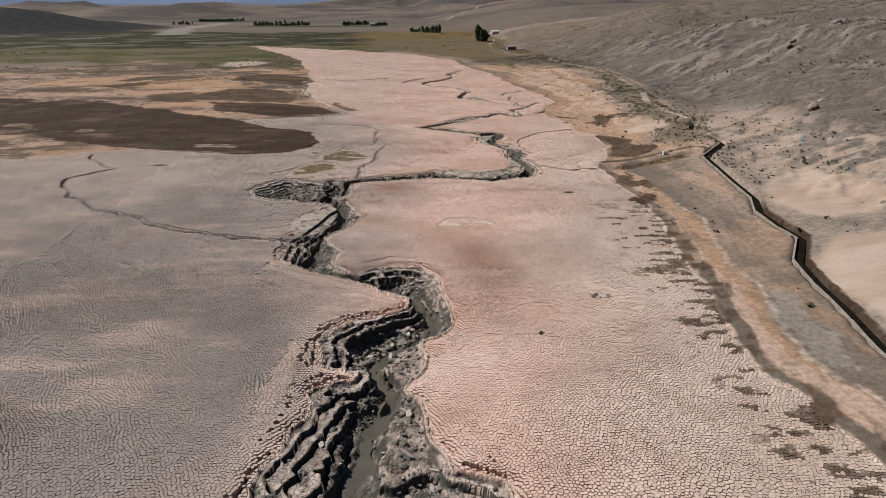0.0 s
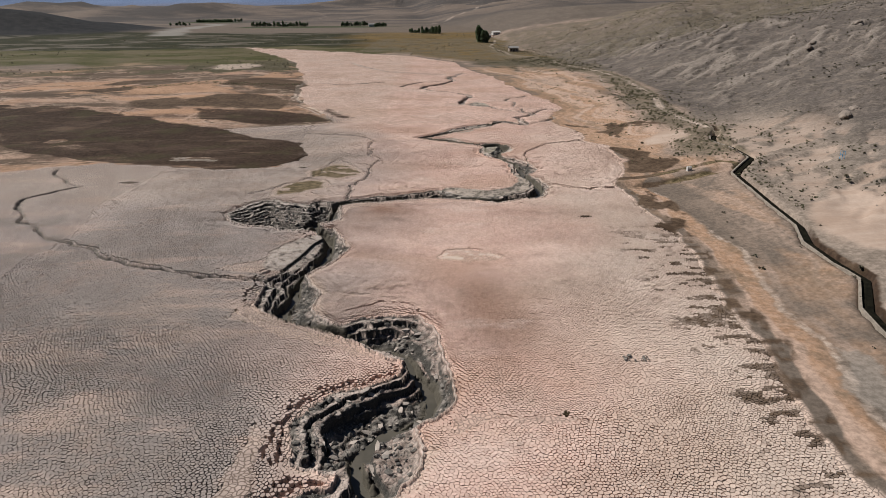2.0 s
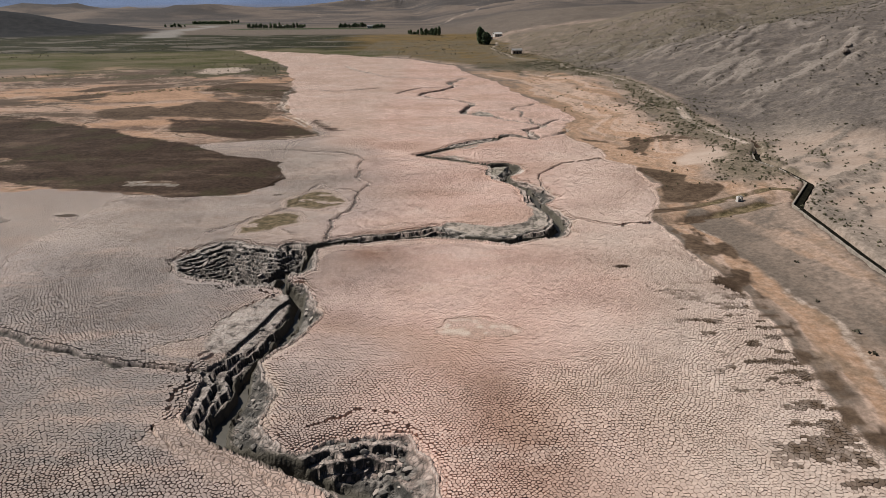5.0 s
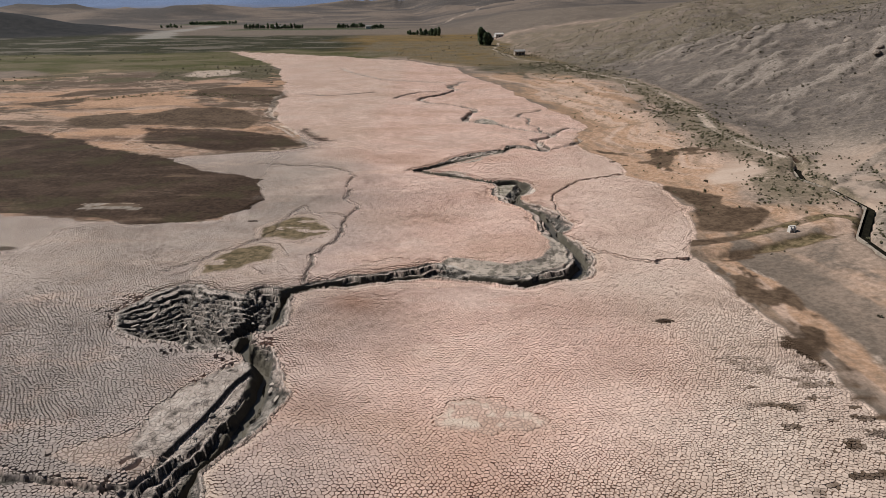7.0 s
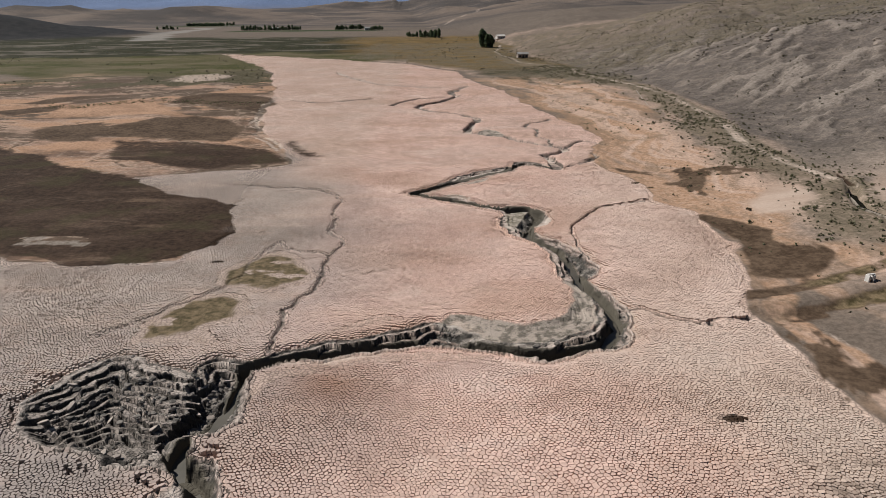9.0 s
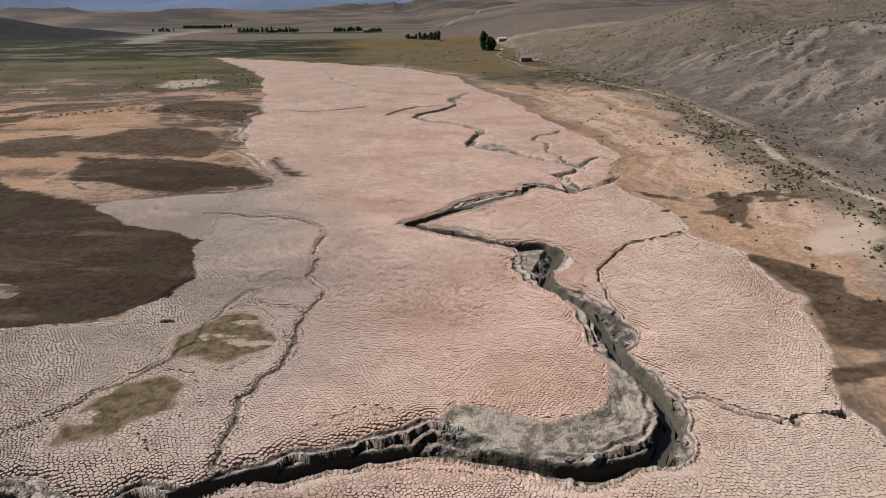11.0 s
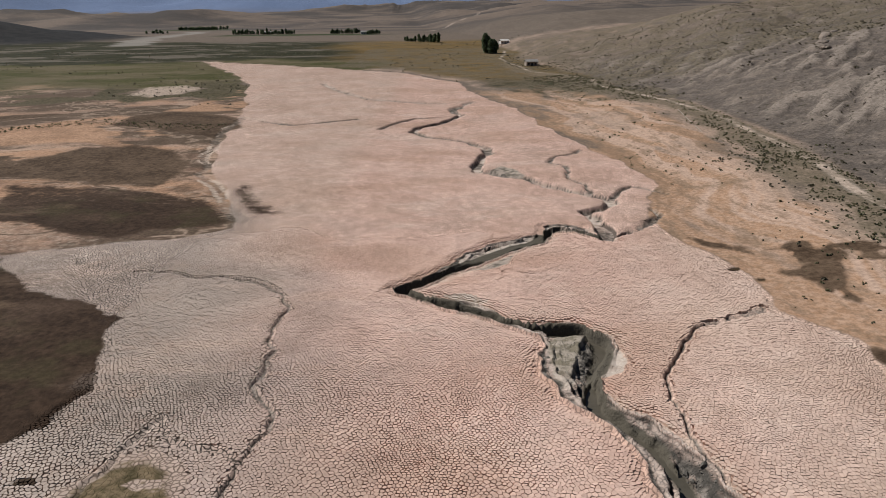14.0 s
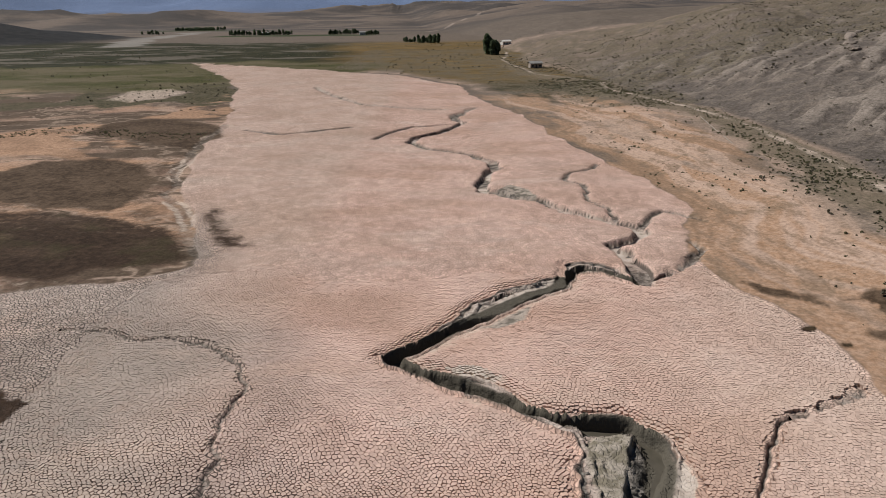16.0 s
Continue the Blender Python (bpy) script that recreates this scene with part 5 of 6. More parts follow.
CORE, CORE_N, CORE_W = (-40.0, 27.0, 33.0, 208.0), (-72.0, 46.0, 208.0, 330.0), (-84.4, -40.0, 86.1, 151.8)
XS = np.array([-v for v in grown(180, 1.6, 1.075, 4800)][::-1] + list(np.arange(-180, -90, 1.5)) + list(np.arange(-90, -72, 0.8)) + list(np.arange(-72, -40, 0.64)) + list(np.arange(-40, 26.5, 1.0)) + list(np.arange(27, 75.5, 0.5))
              + list(np.arange(76, 180, 1.0)) + grown(180, 1.4, 1.08, 4800))
for edge_x in (-72.0, -40.0, 27.0, 46.0):
    XS[np.argmin(np.abs(XS - edge_x))] = edge_x
YS = np.array([-v for v in grown(20, 6, 1.3, 3000)][::-1] + list(np.arange(-20, 33, 2.5)) + list(np.arange(33, 207.5, 0.9)) + list(np.arange(208, 329.5, 1.0)) + [330.0] + grown(330, 0.9, 1.02, 4700))


def plates_here(x, y, m):
    """Above zero where the crust has broken into separate plates."""
    v = np.minimum(np.minimum(m["lake_d"] - 0.6, -0.35 - m["gorge_d"]), m["near"] - 0.15)
    v = np.minimum(v, np.minimum(-0.3 - m["bench_d"], 0.35 - m["smooth_d"] + 0.9 * fbm(x, y, 1.6, 3, 123)))
    wob = 6 * fbm(x, y, 12, 3, 91)
    return np.minimum(v, np.minimum(np.minimum(x + 37 + 23 * sstep(158, 146, y) + wob, 43.0 - x), np.minimum(y - 34, 204.5 - y + np.clip(wob, -3, 3))))


def sheet(xs, ys):
    gx, gy = np.meshgrid(xs, ys)
    x, y = gx.ravel(), gy.ravel()
    z, m = land(x, y)
    z = z - 0.32 * sstep(0.0, 0.5, plates_here(x, y, m))
    nx, ny = len(xs), len(ys)
    i = (np.arange(ny - 1)[:, None] * nx + np.arange(nx - 1)[None, :]).ravel()
    return x, y, z, m, np.stack([i, i + 1, i + nx + 1, i + nx], 1)


def build_ground():
    """One sheet: a fine middle with the gorge, and a coarse rest out to the horizon."""
    xa, ya, za, ma, fa = sheet(XS, YS)
    for x0, x1, y0, y1 in (CORE, CORE_N, CORE_W):
        hole = (xa > x0 + 0.01) & (xa < x1 - 0.01) & (ya > y0 + 0.01) & (ya < y1 - 0.01)
        fa = fa[~hole[fa].any(1)]
    pieces = [(xa, ya, za, ma, fa)]
    x0, x1, y0, y1 = CORE
    nx, ny, k = 504, 1304, 8
    xb, yb, zb, mb, fb = sheet(np.linspace(x0, x1, nx + 1), np.linspace(y0, y1, ny + 1))
    # under the whole crust the sheet needs no fine cells
    busy = ((plates_here(xb, yb, mb) < 0.65) | (mb["fis"] > 0.01)).reshape(ny + 1, nx + 1)
    rows, cols = np.arange(ny // k) * k, np.arange(nx // k) * k
    tile = np.zeros((ny // k, nx // k), bool)
    for dy in range(k + 1):
        for dx in range(k + 1):
            tile |= busy[rows[:, None] + dy, cols[None, :] + dx]
    fine = np.repeat(np.repeat(tile, k, 0), k, 1).ravel()
    corner = (rows[:, None] * (nx + 1) + cols[None, :])[~tile]
    wide = np.stack([corner, corner + k, corner + k * (nx + 1) + k, corner + k * (nx + 1)], 1)
    pieces.append((xb, yb, zb, mb, np.concatenate([fb[fine], wide])))
    x0, x1, y0, y1 = CORE_W
    pieces.append(sheet(np.linspace(x0, x1, 230), np.linspace(y0, y1, 340)))
    x0, x1, y0, y1 = CORE_N
    pieces.append(sheet(np.linspace(x0, x1, 300), np.linspace(y0, y1, 310)))
    co, faces, layers, start = [], [], {q: [] for q in ma}, 0
    for x, y, z, m, f in pieces:
        keep = np.zeros(len(x), bool)
        keep[f.ravel()] = True
        faces.append((np.cumsum(keep) - 1)[f] + start)
        co.append(np.stack([x, y, z], 1)[keep])
        for q in layers:
            layers[q].append(m[q][keep])
        start += int(keep.sum())
    faces = np.concatenate(faces)
    layers = {q: np.concatenate(v) for q, v in layers.items()}
    me = mesh_of("ground", np.concatenate(co), faces.ravel(), np.arange(len(faces)) * 4, True)
    set_layers(me, layers)
    me.materials.append(M_GROUND)
    return tagged(new("ground", me), "dry cracked lake bed cut by a muddy gorge below barren hills", "ground", kind="structure")


ground = build_ground()


def build_plates():
    """The crust: mud plates, the cells of loosely scattered seeds, with open cracks between them."""
    a = 0.35
    rng = np.random.default_rng(4)
    jj, ii = np.meshgrid(np.arange(int(180 / (a * 0.866))), np.arange(int(108 / a)), indexing="ij")
    px = (-64.5 + (ii + 0.5 * (jj % 2)) * a + rng.uniform(-0.32, 0.32, ii.shape) * a).ravel()
    py = (32.5 + jj * a * 0.866 + rng.uniform(-0.32, 0.32, ii.shape) * a).ravel()
    px, py = px + 1.3 * fbm(px, py, 6.0, 2, 95), py + 1.3 * fbm(px, py, 6.0, 2, 96)
    tri = geometry.delaunay_2d_cdt([Vector(p) for p in np.stack([px, py], 1).tolist()], [], [], 0, 1e-7, False)
    t = np.array(tri[2])
    P = np.array([v[:] for v in tri[0]])
    A, B, C = P[t[:, 0]], P[t[:, 1]], P[t[:, 2]]
    den = 2 * ((B[:, 0] - A[:, 0]) * (C[:, 1] - A[:, 1]) - (C[:, 0] - A[:, 0]) * (B[:, 1] - A[:, 1]))
    b2, c2 = ((B - A) ** 2).sum(1), ((C - A) ** 2).sum(1)
    cen = A + np.stack([((C - A)[:, 1] * b2 - (B - A)[:, 1] * c2) / den, ((B - A)[:, 0] * c2 - (C - A)[:, 0] * b2) / den], 1)
    cen = 0.75 * cen + 0.25 * (A + B + C) / 3
    who, which = t.ravel(), np.repeat(np.arange(len(t)), 3)
    ang = np.arctan2(cen[which, 1] - P[who, 1], cen[which, 0] - P[who, 0])
    order = np.lexsort((ang, who))
    who, which = who[order], which[order]
    count = np.bincount(who, minlength=len(P))
    first = np.concatenate([[0], np.cumsum(count)[:-1]])
    pts = cen[which]
    mid = np.stack([np.bincount(who, pts[:, k], len(P)) / np.maximum(count, 1) for k in (0, 1)], 1)
    reach = np.zeros(len(P))
    np.maximum.at(reach, who, np.hypot(*(pts - P[who]).T))
    _, m = land(mid[:, 0], mid[:, 1])
    ok = (plates_here(mid[:, 0], mid[:, 1], m) > 0.12) & (reach < 0.8) & (count >= 4) & (m["fis"] < 0.55)
    out = pts - mid[who]
    length = np.maximum(np.hypot(out[:, 0], out[:, 1]), 1e-4)
    gap = (1 + 0.15 * sstep(-6, -20, mid[who, 0])) * (0.92 - 0.27 * sstep(158, 174, mid[who, 1])) * (0.03 + 0.024 * rng.random(len(P)) ** 2)[who] * (0.72 + 0.5 * sstep(0.25, 0.65, vnoise(mid[who, 0], mid[who, 1], 14, 97))) * rng.uniform(0.6, 1.5, len(who))
    pts = mid[who] + out * np.clip(1 - gap / length, 0.5, 0.98)[:, None]
    z = base_height(pts[:, 0], pts[:, 1])[0] - 0.35 * sstep(-1.6, 0, m["gorge_d"])[who] + rng.uniform(-0.012, 0.012, len(who)) + rng.uniform(-0.014, 0.014, len(P))[who]
    z = z + (out * rng.normal(0, 0.065, (len(P), 2))[who]).sum(1)
    return pts, z, mid, who, first, count, np.nonzero(ok)[0], m


def plate_mesh(name, cells, data, shift):
    """Plates with a flat top and upright sides, down to the damp bed of the cracks."""
    pts, z, mid, who, first, count, _, m = data
    c = count[cells]
    base = np.concatenate([[0], np.cumsum(2 * c)[:-1]])
    k = np.concatenate([np.arange(n) for n in c])
    cell = np.repeat(np.arange(len(cells)), c)
    src = first[cells][cell] + k
    nv = int(2 * c.sum())
    verts = np.zeros((nv, 3))
    top, low = base[cell] + k, base[cell] + c[cell] + k
    verts[top] = np.column_stack([pts[src], z[src]])
    verts[low] = np.column_stack([pts[src], z[src] - 0.34])
    nxt = base[cell] + (k + 1) % c[cell]
    sides = np.stack([low, nxt + c[cell], nxt, top], 1)
    loops = np.concatenate([top, sides.ravel()])
    starts = np.concatenate([np.concatenate([[0], np.cumsum(c)[:-1]]), len(top) + 4 * np.arange(len(sides))])
    me = mesh_of(name, verts - shift, loops, starts)
    owner = np.zeros(nv, int)
    owner[top], owner[low] = cells[cell], cells[cell]
    set_layers(me, {q: v[owner] for q, v in m.items()})
    me.materials.append(M_PLATE)
    return me


def add_plates():
    data = build_plates()
    mid, cells = data[2], data[6]
    apart = cells[np.hypot(mid[cells, 0] - 5, mid[cells, 1] - 92) < 3.1][:300]
    rest = np.setdiff1d(cells, apart)
    crust = tagged(new("mud_crust", plate_mesh("mud_crust", rest, data, np.zeros(3))), "broken crust of dry mud plates with open cracks", kind="stuff")
    crust.parent = ground
    for q in apart:
        c = np.array([mid[q, 0], mid[q, 1], -1.2])
        ob = new("mud_plate", plate_mesh("mud_plate", np.array([q]), data, c))
        ob.location, ob.parent = c, ground



# ---- things that stand on the ground ----
def ground_z(x, y):
    return float(land(np.array([float(x)]), np.array([float(y)]))[0][0])


def ground_zs(x, y):
    return land(np.asarray(x, float), np.asarray(y, float))[0]


def box(bm, x0, x1, y0, y1, z0, z1):
    v = [bm.verts.new(p) for p in ((x0, y0, z0), (x1, y0, z0), (x1, y1, z0), (x0, y1, z0), (x0, y0, z1), (x1, y0, z1), (x1, y1, z1), (x0, y1, z1))]
    for f in ((3, 2, 1, 0), (4, 5, 6, 7), (0, 1, 5, 4), (1, 2, 6, 5), (2, 3, 7, 6), (3, 0, 4, 7)):
        bm.faces.new([v[k] for k in f])


def leaf_cards(rng, centres, sizes):
    """Small leaf clumps: three crossed, bent quads at each centre."""
    n = len(centres)
    out, loops = [], []
    for k in range(3):
        a = rng.uniform(0, 2 * math.pi, n)
        t = rng.uniform(-0.9, 0.9, n)
        ux = np.stack([np.cos(a), np.sin(a), np.zeros(n)], 1) * sizes[:, None]
        uz = np.stack([-np.sin(a) * np.sin(t), np.cos(a) * np.sin(t), np.cos(t)], 1) * sizes[:, None]
        q = np.stack([centres - ux - 0.6 * uz, centres + 0.8 * ux - uz, centres + ux + 0.7 * uz, centres - 0.7 * ux + uz], 1)
        out.append(q.reshape(-1, 3))
    verts = np.concatenate(out)
    return verts, np.arange(len(verts)), np.arange(len(verts) // 4) * 4


def poplar(height, width, seed, stems=1):
    """A tree: tapered trunk with limbs, and a loose crown of leaf clumps."""
    rng = np.random.default_rng(seed)
    tree = new("tree")
    bm = bmesh.new()
    limbs = [((0, 0, 0), (0.1, 0.1, height * 0.85), 0.035 * height / 2)]
    for k in range(7):
        a, h = k * 2.4, height * (0.15 + 0.09 * k)
        limbs.append(((0, 0, h), (width * 0.35 * math.cos(a), width * 0.35 * math.sin(a), h + height * 0.22), 0.007 * height))
    for a, b, r in limbs:
        d = Vector(b) - Vector(a)
        m = Matrix.Translation((Vector(a) + Vector(b)) / 2) @ d.to_track_quat("Z", "Y").to_matrix().to_4x4()
        bmesh.ops.create_cone(bm, cap_ends=True, segments=7, radius1=r, radius2=r * 0.3, depth=d.length, matrix=m)
    part("trunk", bm, M_BARK, tree)
    n = int(70 + 8 * height)
    h = rng.beta(1.5, 1.3, n)
    prof = np.sqrt(np.clip(h * 1.5, 0, 1)) * np.sqrt(np.clip(1.02 - h, 0, 1)) * 1.25
    lobes = 1 + 0.35 * np.sin(rng.uniform(0, 6.3) + 5 * h * 3) + rng.uniform(-0.25, 0.25, n)
    a = rng.uniform(0, 2 * math.pi, n)
    r = width / 2 * prof * lobes * np.sqrt(rng.uniform(0.15, 1, n))
    cen = np.stack([r * np.cos(a), r * np.sin(a), height * (0.1 + 0.9 * h)], 1)
    me = mesh_of("crown", *leaf_cards(rng, cen, rng.uniform(0.07, 0.13, n) * height))
    me.materials.append(M_LEAF)
    crown = new("crown", me)
    crown.parent = tree
    return tree


M_SHRUB = leafy("shrub_leaf", (0.12, 0.105, 0.07), (0.19, 0.165, 0.115), 1.2)
M_GREEN_SHRUB = leafy("green_shrub_leaf", (0.14, 0.135, 0.075), (0.22, 0.2, 0.12), 1.2)
M_DRY_GRASS = leafy("dry_grass", (0.07, 0.046, 0.03), (0.11, 0.075, 0.05), 0.6)
M_STONE = simple("stone", (0.15, 0.118, 0.095), (0.24, 0.19, 0.152), 0.9, 0.9, 0, 0.8, 0.15)
M_CLOD = simple("clod", (0.055, 0.05, 0.043), (0.23, 0.2, 0.172), 0.7, 0.95, 0, 0.8, 0.08)
M_WATER = simple("muddy_water", (0.06, 0.052, 0.038), (0.09, 0.077, 0.058), 0.4, 0.4, 0, 0.05, 0.01)
# Near-black canal mud: the channel's shadow is put into its colour.
M_SHADED_BED = simple("shaded_bed", (0.006, 0.006, 0.005), (0.018, 0.016, 0.011), 1.5, 0.9, 0, 0.8, 0.1)
M_SHADED_BED.node_tree.nodes["Principled BSDF"].inputs["Specular IOR Level"].default_value = 0.0
M_BLUE = simple("blue_paint", (0.1, 0.3, 0.5), (0.14, 0.36, 0.56), 2.0, 0.5)
M_WALL = simple("house_wall", (0.24, 0.19, 0.15), (0.33, 0.27, 0.22), 0.8)
M_WHITE = simple("white_plaster", (0.5, 0.47, 0.43), (0.62, 0.58, 0.54), 0.8)
M_ROOF = simple("sheet_roof", (0.19, 0.175, 0.16), (0.28, 0.26, 0.24), 0.8, 0.6)
M_DARK = simple("dark_opening", (0.02, 0.02, 0.022), (0.04, 0.04, 0.04), 1.0)


def place_trees():
    rng = random.Random(8)
    kinds = {"tall": [poplar(11.5, 4.2, 1), poplar(10, 4.6, 2), poplar(8, 5.2, 3)], "low": [poplar(5.5, 5.5, 4), poplar(7, 5.0, 5)]}
    used = set()

    def put(kind, x, y, scale, label, group):
        proto = rng.choice(kinds[kind])
        m = pose(x, y, ground_z(x, y) - 0.05, 0, 0, rng.uniform(0, 360))
        if proto.name in used:
            ob = copy_thing(proto, m)
        else:
            used.add(proto.name)
            ob = proto
            ob.matrix_basis = m
        scale *= 0.78 if y > 700 else 1.0
        ob.scale = (scale, scale, scale * rng.uniform(0.9, 1.12))
        tagged(ob, label, "tree", group)

    for x, y, s in ((33.6, 608.5, 1.2), (35.2, 610, 1.1), (37, 604, 0.85), (39.4, 607, 0.95), (41, 608, 0.8), (38, 612, 0.9)):
        put("tall", x, y, s, "dark green poplar in a small clump by the track", "poplars by the track")
    for k in range(32):
        t = k / 31
        put("tall" if t > 0.55 else rng.choice(["tall", "low"]), -38 + 37 * t + rng.uniform(-1, 1), 832 - 44 * t + rng.uniform(-6, 14), rng.uniform(0.65, 1.0) * (0.6 + 0.5 * t),
            "dark green poplar in a grove on the meadow", "poplar grove on the meadow")
    for k in range(64):
        t = k / 63
        put(rng.choice(["tall", "low"]), -307 + 90 * t + rng.uniform(-2, 2), 1126 - 14 * t + rng.uniform(-10, 10), rng.uniform(0.55, 0.95),
            "distant dark green tree in a row along the fields", "tree row along the fields")
    for k in range(24):
        t = k / 23
        put("tall", -156 + 36 * t, 1085 + 30 * t + rng.uniform(-8, 8), rng.uniform(0.5, 0.9), "distant dark green tree in a row along the fields", "tree row along the fields")
    for k in range(6):
        put("low", -100 + 3.0 * k, 1056 + rng.uniform(-4, 4), rng.uniform(0.9, 1.3), "distant broad dark tree beside a farmhouse", "farm trees")
    for k in range(70):
        put("low", -520 + 82 * rng.random(), 1450 + 85 * rng.random(), rng.uniform(0.9, 1.3), "distant dark orchard tree", "orchard")
    for k in range(12):
        put("low", -484 + 45 * rng.random(), 1205 + 25 * rng.random(), rng.uniform(0.7, 1.1), "distant dark tree near the river bed", "trees near the river bed")


place_trees()


def house(x, y, turn, w, d, h, wall, roof, label):
    """A low house: walls, a pitched sheet roof, a door and two windows."""
    ob = new("house")
    ob.matrix_basis = pose(x, y, ground_z(x, y) - 0.2, 0, 0, turn)
    bm = bmesh.new()
    box(bm, -w / 2, w / 2, -d / 2, d / 2, 0, h)
    part("wall", bm, wall, ob)
    bm = bmesh.new()
    e, t = 0.4, 0.12
    for sgn in (-1, 1):
        v = [bm.verts.new(p) for p in ((-w / 2 - e, sgn * (d / 2 + e), h - 0.1), (w / 2 + e, sgn * (d / 2 + e), h - 0.1), (w / 2 + e, 0, h + d * 0.22), (-w / 2 - e, 0, h + d * 0.22))]
        u = [bm.verts.new(q.co + Vector((0, 0, t))) for q in v]
        for f in ((v[0], v[1], v[2], v[3]), (u[3], u[2], u[1], u[0]), *[(v[k], u[k], u[(k + 1) % 4], v[(k + 1) % 4]) for k in range(4)]):
            bm.faces.new(f)
    part("roof", bm, roof, ob, "grey sheet roof")
    bm = bmesh.new()
    box(bm, -0.45, 0.45, -d / 2 - 0.06, -d / 2 + 0.05, 0.1, 2.1)
    part("door", bm, M_DARK, ob)
    for sx in (-w * 0.3, w * 0.3):
        bm = bmesh.new()
        box(bm, sx - 0.5, sx + 0.5, -d / 2 - 0.05, -d / 2 + 0.05, 1.0, 2.0)
        part("window", bm, M_DARK, ob)
    return tagged(ob, label, "house")


house(51.8, 493, 8, 6.5, 4.5, 2.7, M_WALL, M_ROOF, "small earthen house with a grey sheet roof beside the track")
house(57, 712, 20, 8, 5, 2.8, M_WHITE, M_WHITE, "small white house on the hill foot behind poplars")
house(48, 690, 0, 5, 4, 2.4, M_WALL, M_ROOF, "low earthen hut beside the track")
house(-106, 1058, 10, 9, 6, 3.6, M_WHITE, M_ROOF, "white farmhouse among dark trees beyond the meadow")
house(-255, 1118, 0, 10, 6, 3.2, M_WALL, M_ROOF, "distant farmhouse by the tree row")


def canal(line, label):
    """A narrow lined channel: stone walls on both sides and a dark muddy bed with its shadow in the colour, segment by
    segment.
    """
    ob = new("irrigation_canal")
    pts = [Vector(p) for p in line]
    fine = []
    for a, b in zip(pts, pts[1:]):
        n = max(1, int((b - a).length / 2.5))
        fine += [a.lerp(b, k / n) for k in range(n)]
    fine.append(pts[-1])
    side = []
    for k in range(len(fine)):
        d = (fine[min(k + 1, len(fine) - 1)] - fine[max(k - 1, 0)]).normalized()
        side.append(Vector((-d.y, d.x)))
    zs = base_height(np.array([p.x for p in fine]), np.array([p.y for p in fine]))[0]
    zs = np.convolve(np.pad(zs, 2, "edge"), np.ones(5) / 5, "valid")
    zs[-4:] -= np.array([0.2, 0.5, 0.9, 1.3])
    rng = random.Random(3)
    group = 3
    for name, lo, hi, z0, z1, mat in (("wall", 0.3, 0.55, -1.6, 0.03, M_CONCRETE), ("bed", -0.85, 0.32, -1.6, -0.3, M_SHADED_BED)):
        for s in range(0, len(fine) - 1, group):
            bm = bmesh.new()
            rows = []
            for k in range(s, min(s + group, len(fine) - 1) + 1):
                wob = rng.uniform(-0.06, 0.06)
                top = zs[k] + z1 + (wob if name == "wall" else 0)
                row = [fine[k] + side[k] * lo, fine[k] + side[k] * hi]
                rows.append([bm.verts.new((row[0].x, row[0].y, zs[k] + z0)), bm.verts.new((row[1].x, row[1].y, zs[k] + z0)),
                             bm.verts.new((row[1].x, row[1].y, top)), bm.verts.new((row[0].x, row[0].y, top))])
            for r0, r1 in zip(rows, rows[1:]):
                for q in range(4):
                    bm.faces.new((r0[q], r1[q], r1[(q + 1) % 4], r0[(q + 1) % 4]))
            bm.faces.new(rows[0]), bm.faces.new(rows[-1][::-1])
            part(name, bm, mat, ob)
    return tagged(ob, label, "canal")


canal(CANAL, "narrow irrigation canal with pale stone walls along the hill foot")
canal([(63.5, 268), (67.6, 291), (72, 314)], "short straight lined channel with pale walls in the scrub")


def sluice(x, y):
    ob = new("sluice")
    ob.matrix_basis = pose(x, y, ground_z(x, y) - 0.25, 0, 0, 12) @ Matrix.Scale(0.5, 4)
    for sx in (-0.7, 0.7):
        bm = bmesh.new()
        box(bm, sx - 0.2, sx + 0.2, -0.6, 0.6, 0, 2.0)
        bmesh.ops.bevel(bm, geom=bm.edges[:], offset=0.04, segments=1, affect="EDGES")
        part("pier", bm, M_WHITE, ob)
    bm = bmesh.new()
    box(bm, -0.5, 0.5, -0.05, 0.05, 0.1, 1.4)
    part("gate_leaf", bm, M_WHITE, ob)
    bm = bmesh.new()
    box(bm, -0.9, 0.9, -0.25, 0.25, 2.0, 2.2)
    part("beam", bm, M_WHITE, ob)
    tagged(ob, "small pale concrete sluice on the earth dam", "sluice")


sluice(48.6, 137.6)


def blue_frame(x, y):
    """An open frame of thin blue posts and rails on the hillside."""
    ob = new("metal_frame")
    ob.matrix_basis = pose(x, y, ground_z(x, y) - 0.15, 0, 0, 20) @ Matrix.Diagonal((0.5, 0.5, 0.7, 1.0))
    for sx in (-0.7, 0.7):
        for sy in (-0.5, 0.5):
            bm = bmesh.new()
            box(bm, sx - 0.06, sx + 0.06, sy - 0.06, sy + 0.06, 0, 2.5)
            part("post", bm, M_BLUE, ob)
    for z in (1.3, 2.4):
        for sy in (-0.5, 0.5):
            bm = bmesh.new()
            box(bm, -0.9, 0.9, sy - 0.05, sy + 0.05, z, z + 0.1)
            part("rail", bm, M_BLUE, ob)
    tagged(ob, "open blue-painted metal frame standing on the stony slope", "metal frame")


blue_frame(79, 138.7)


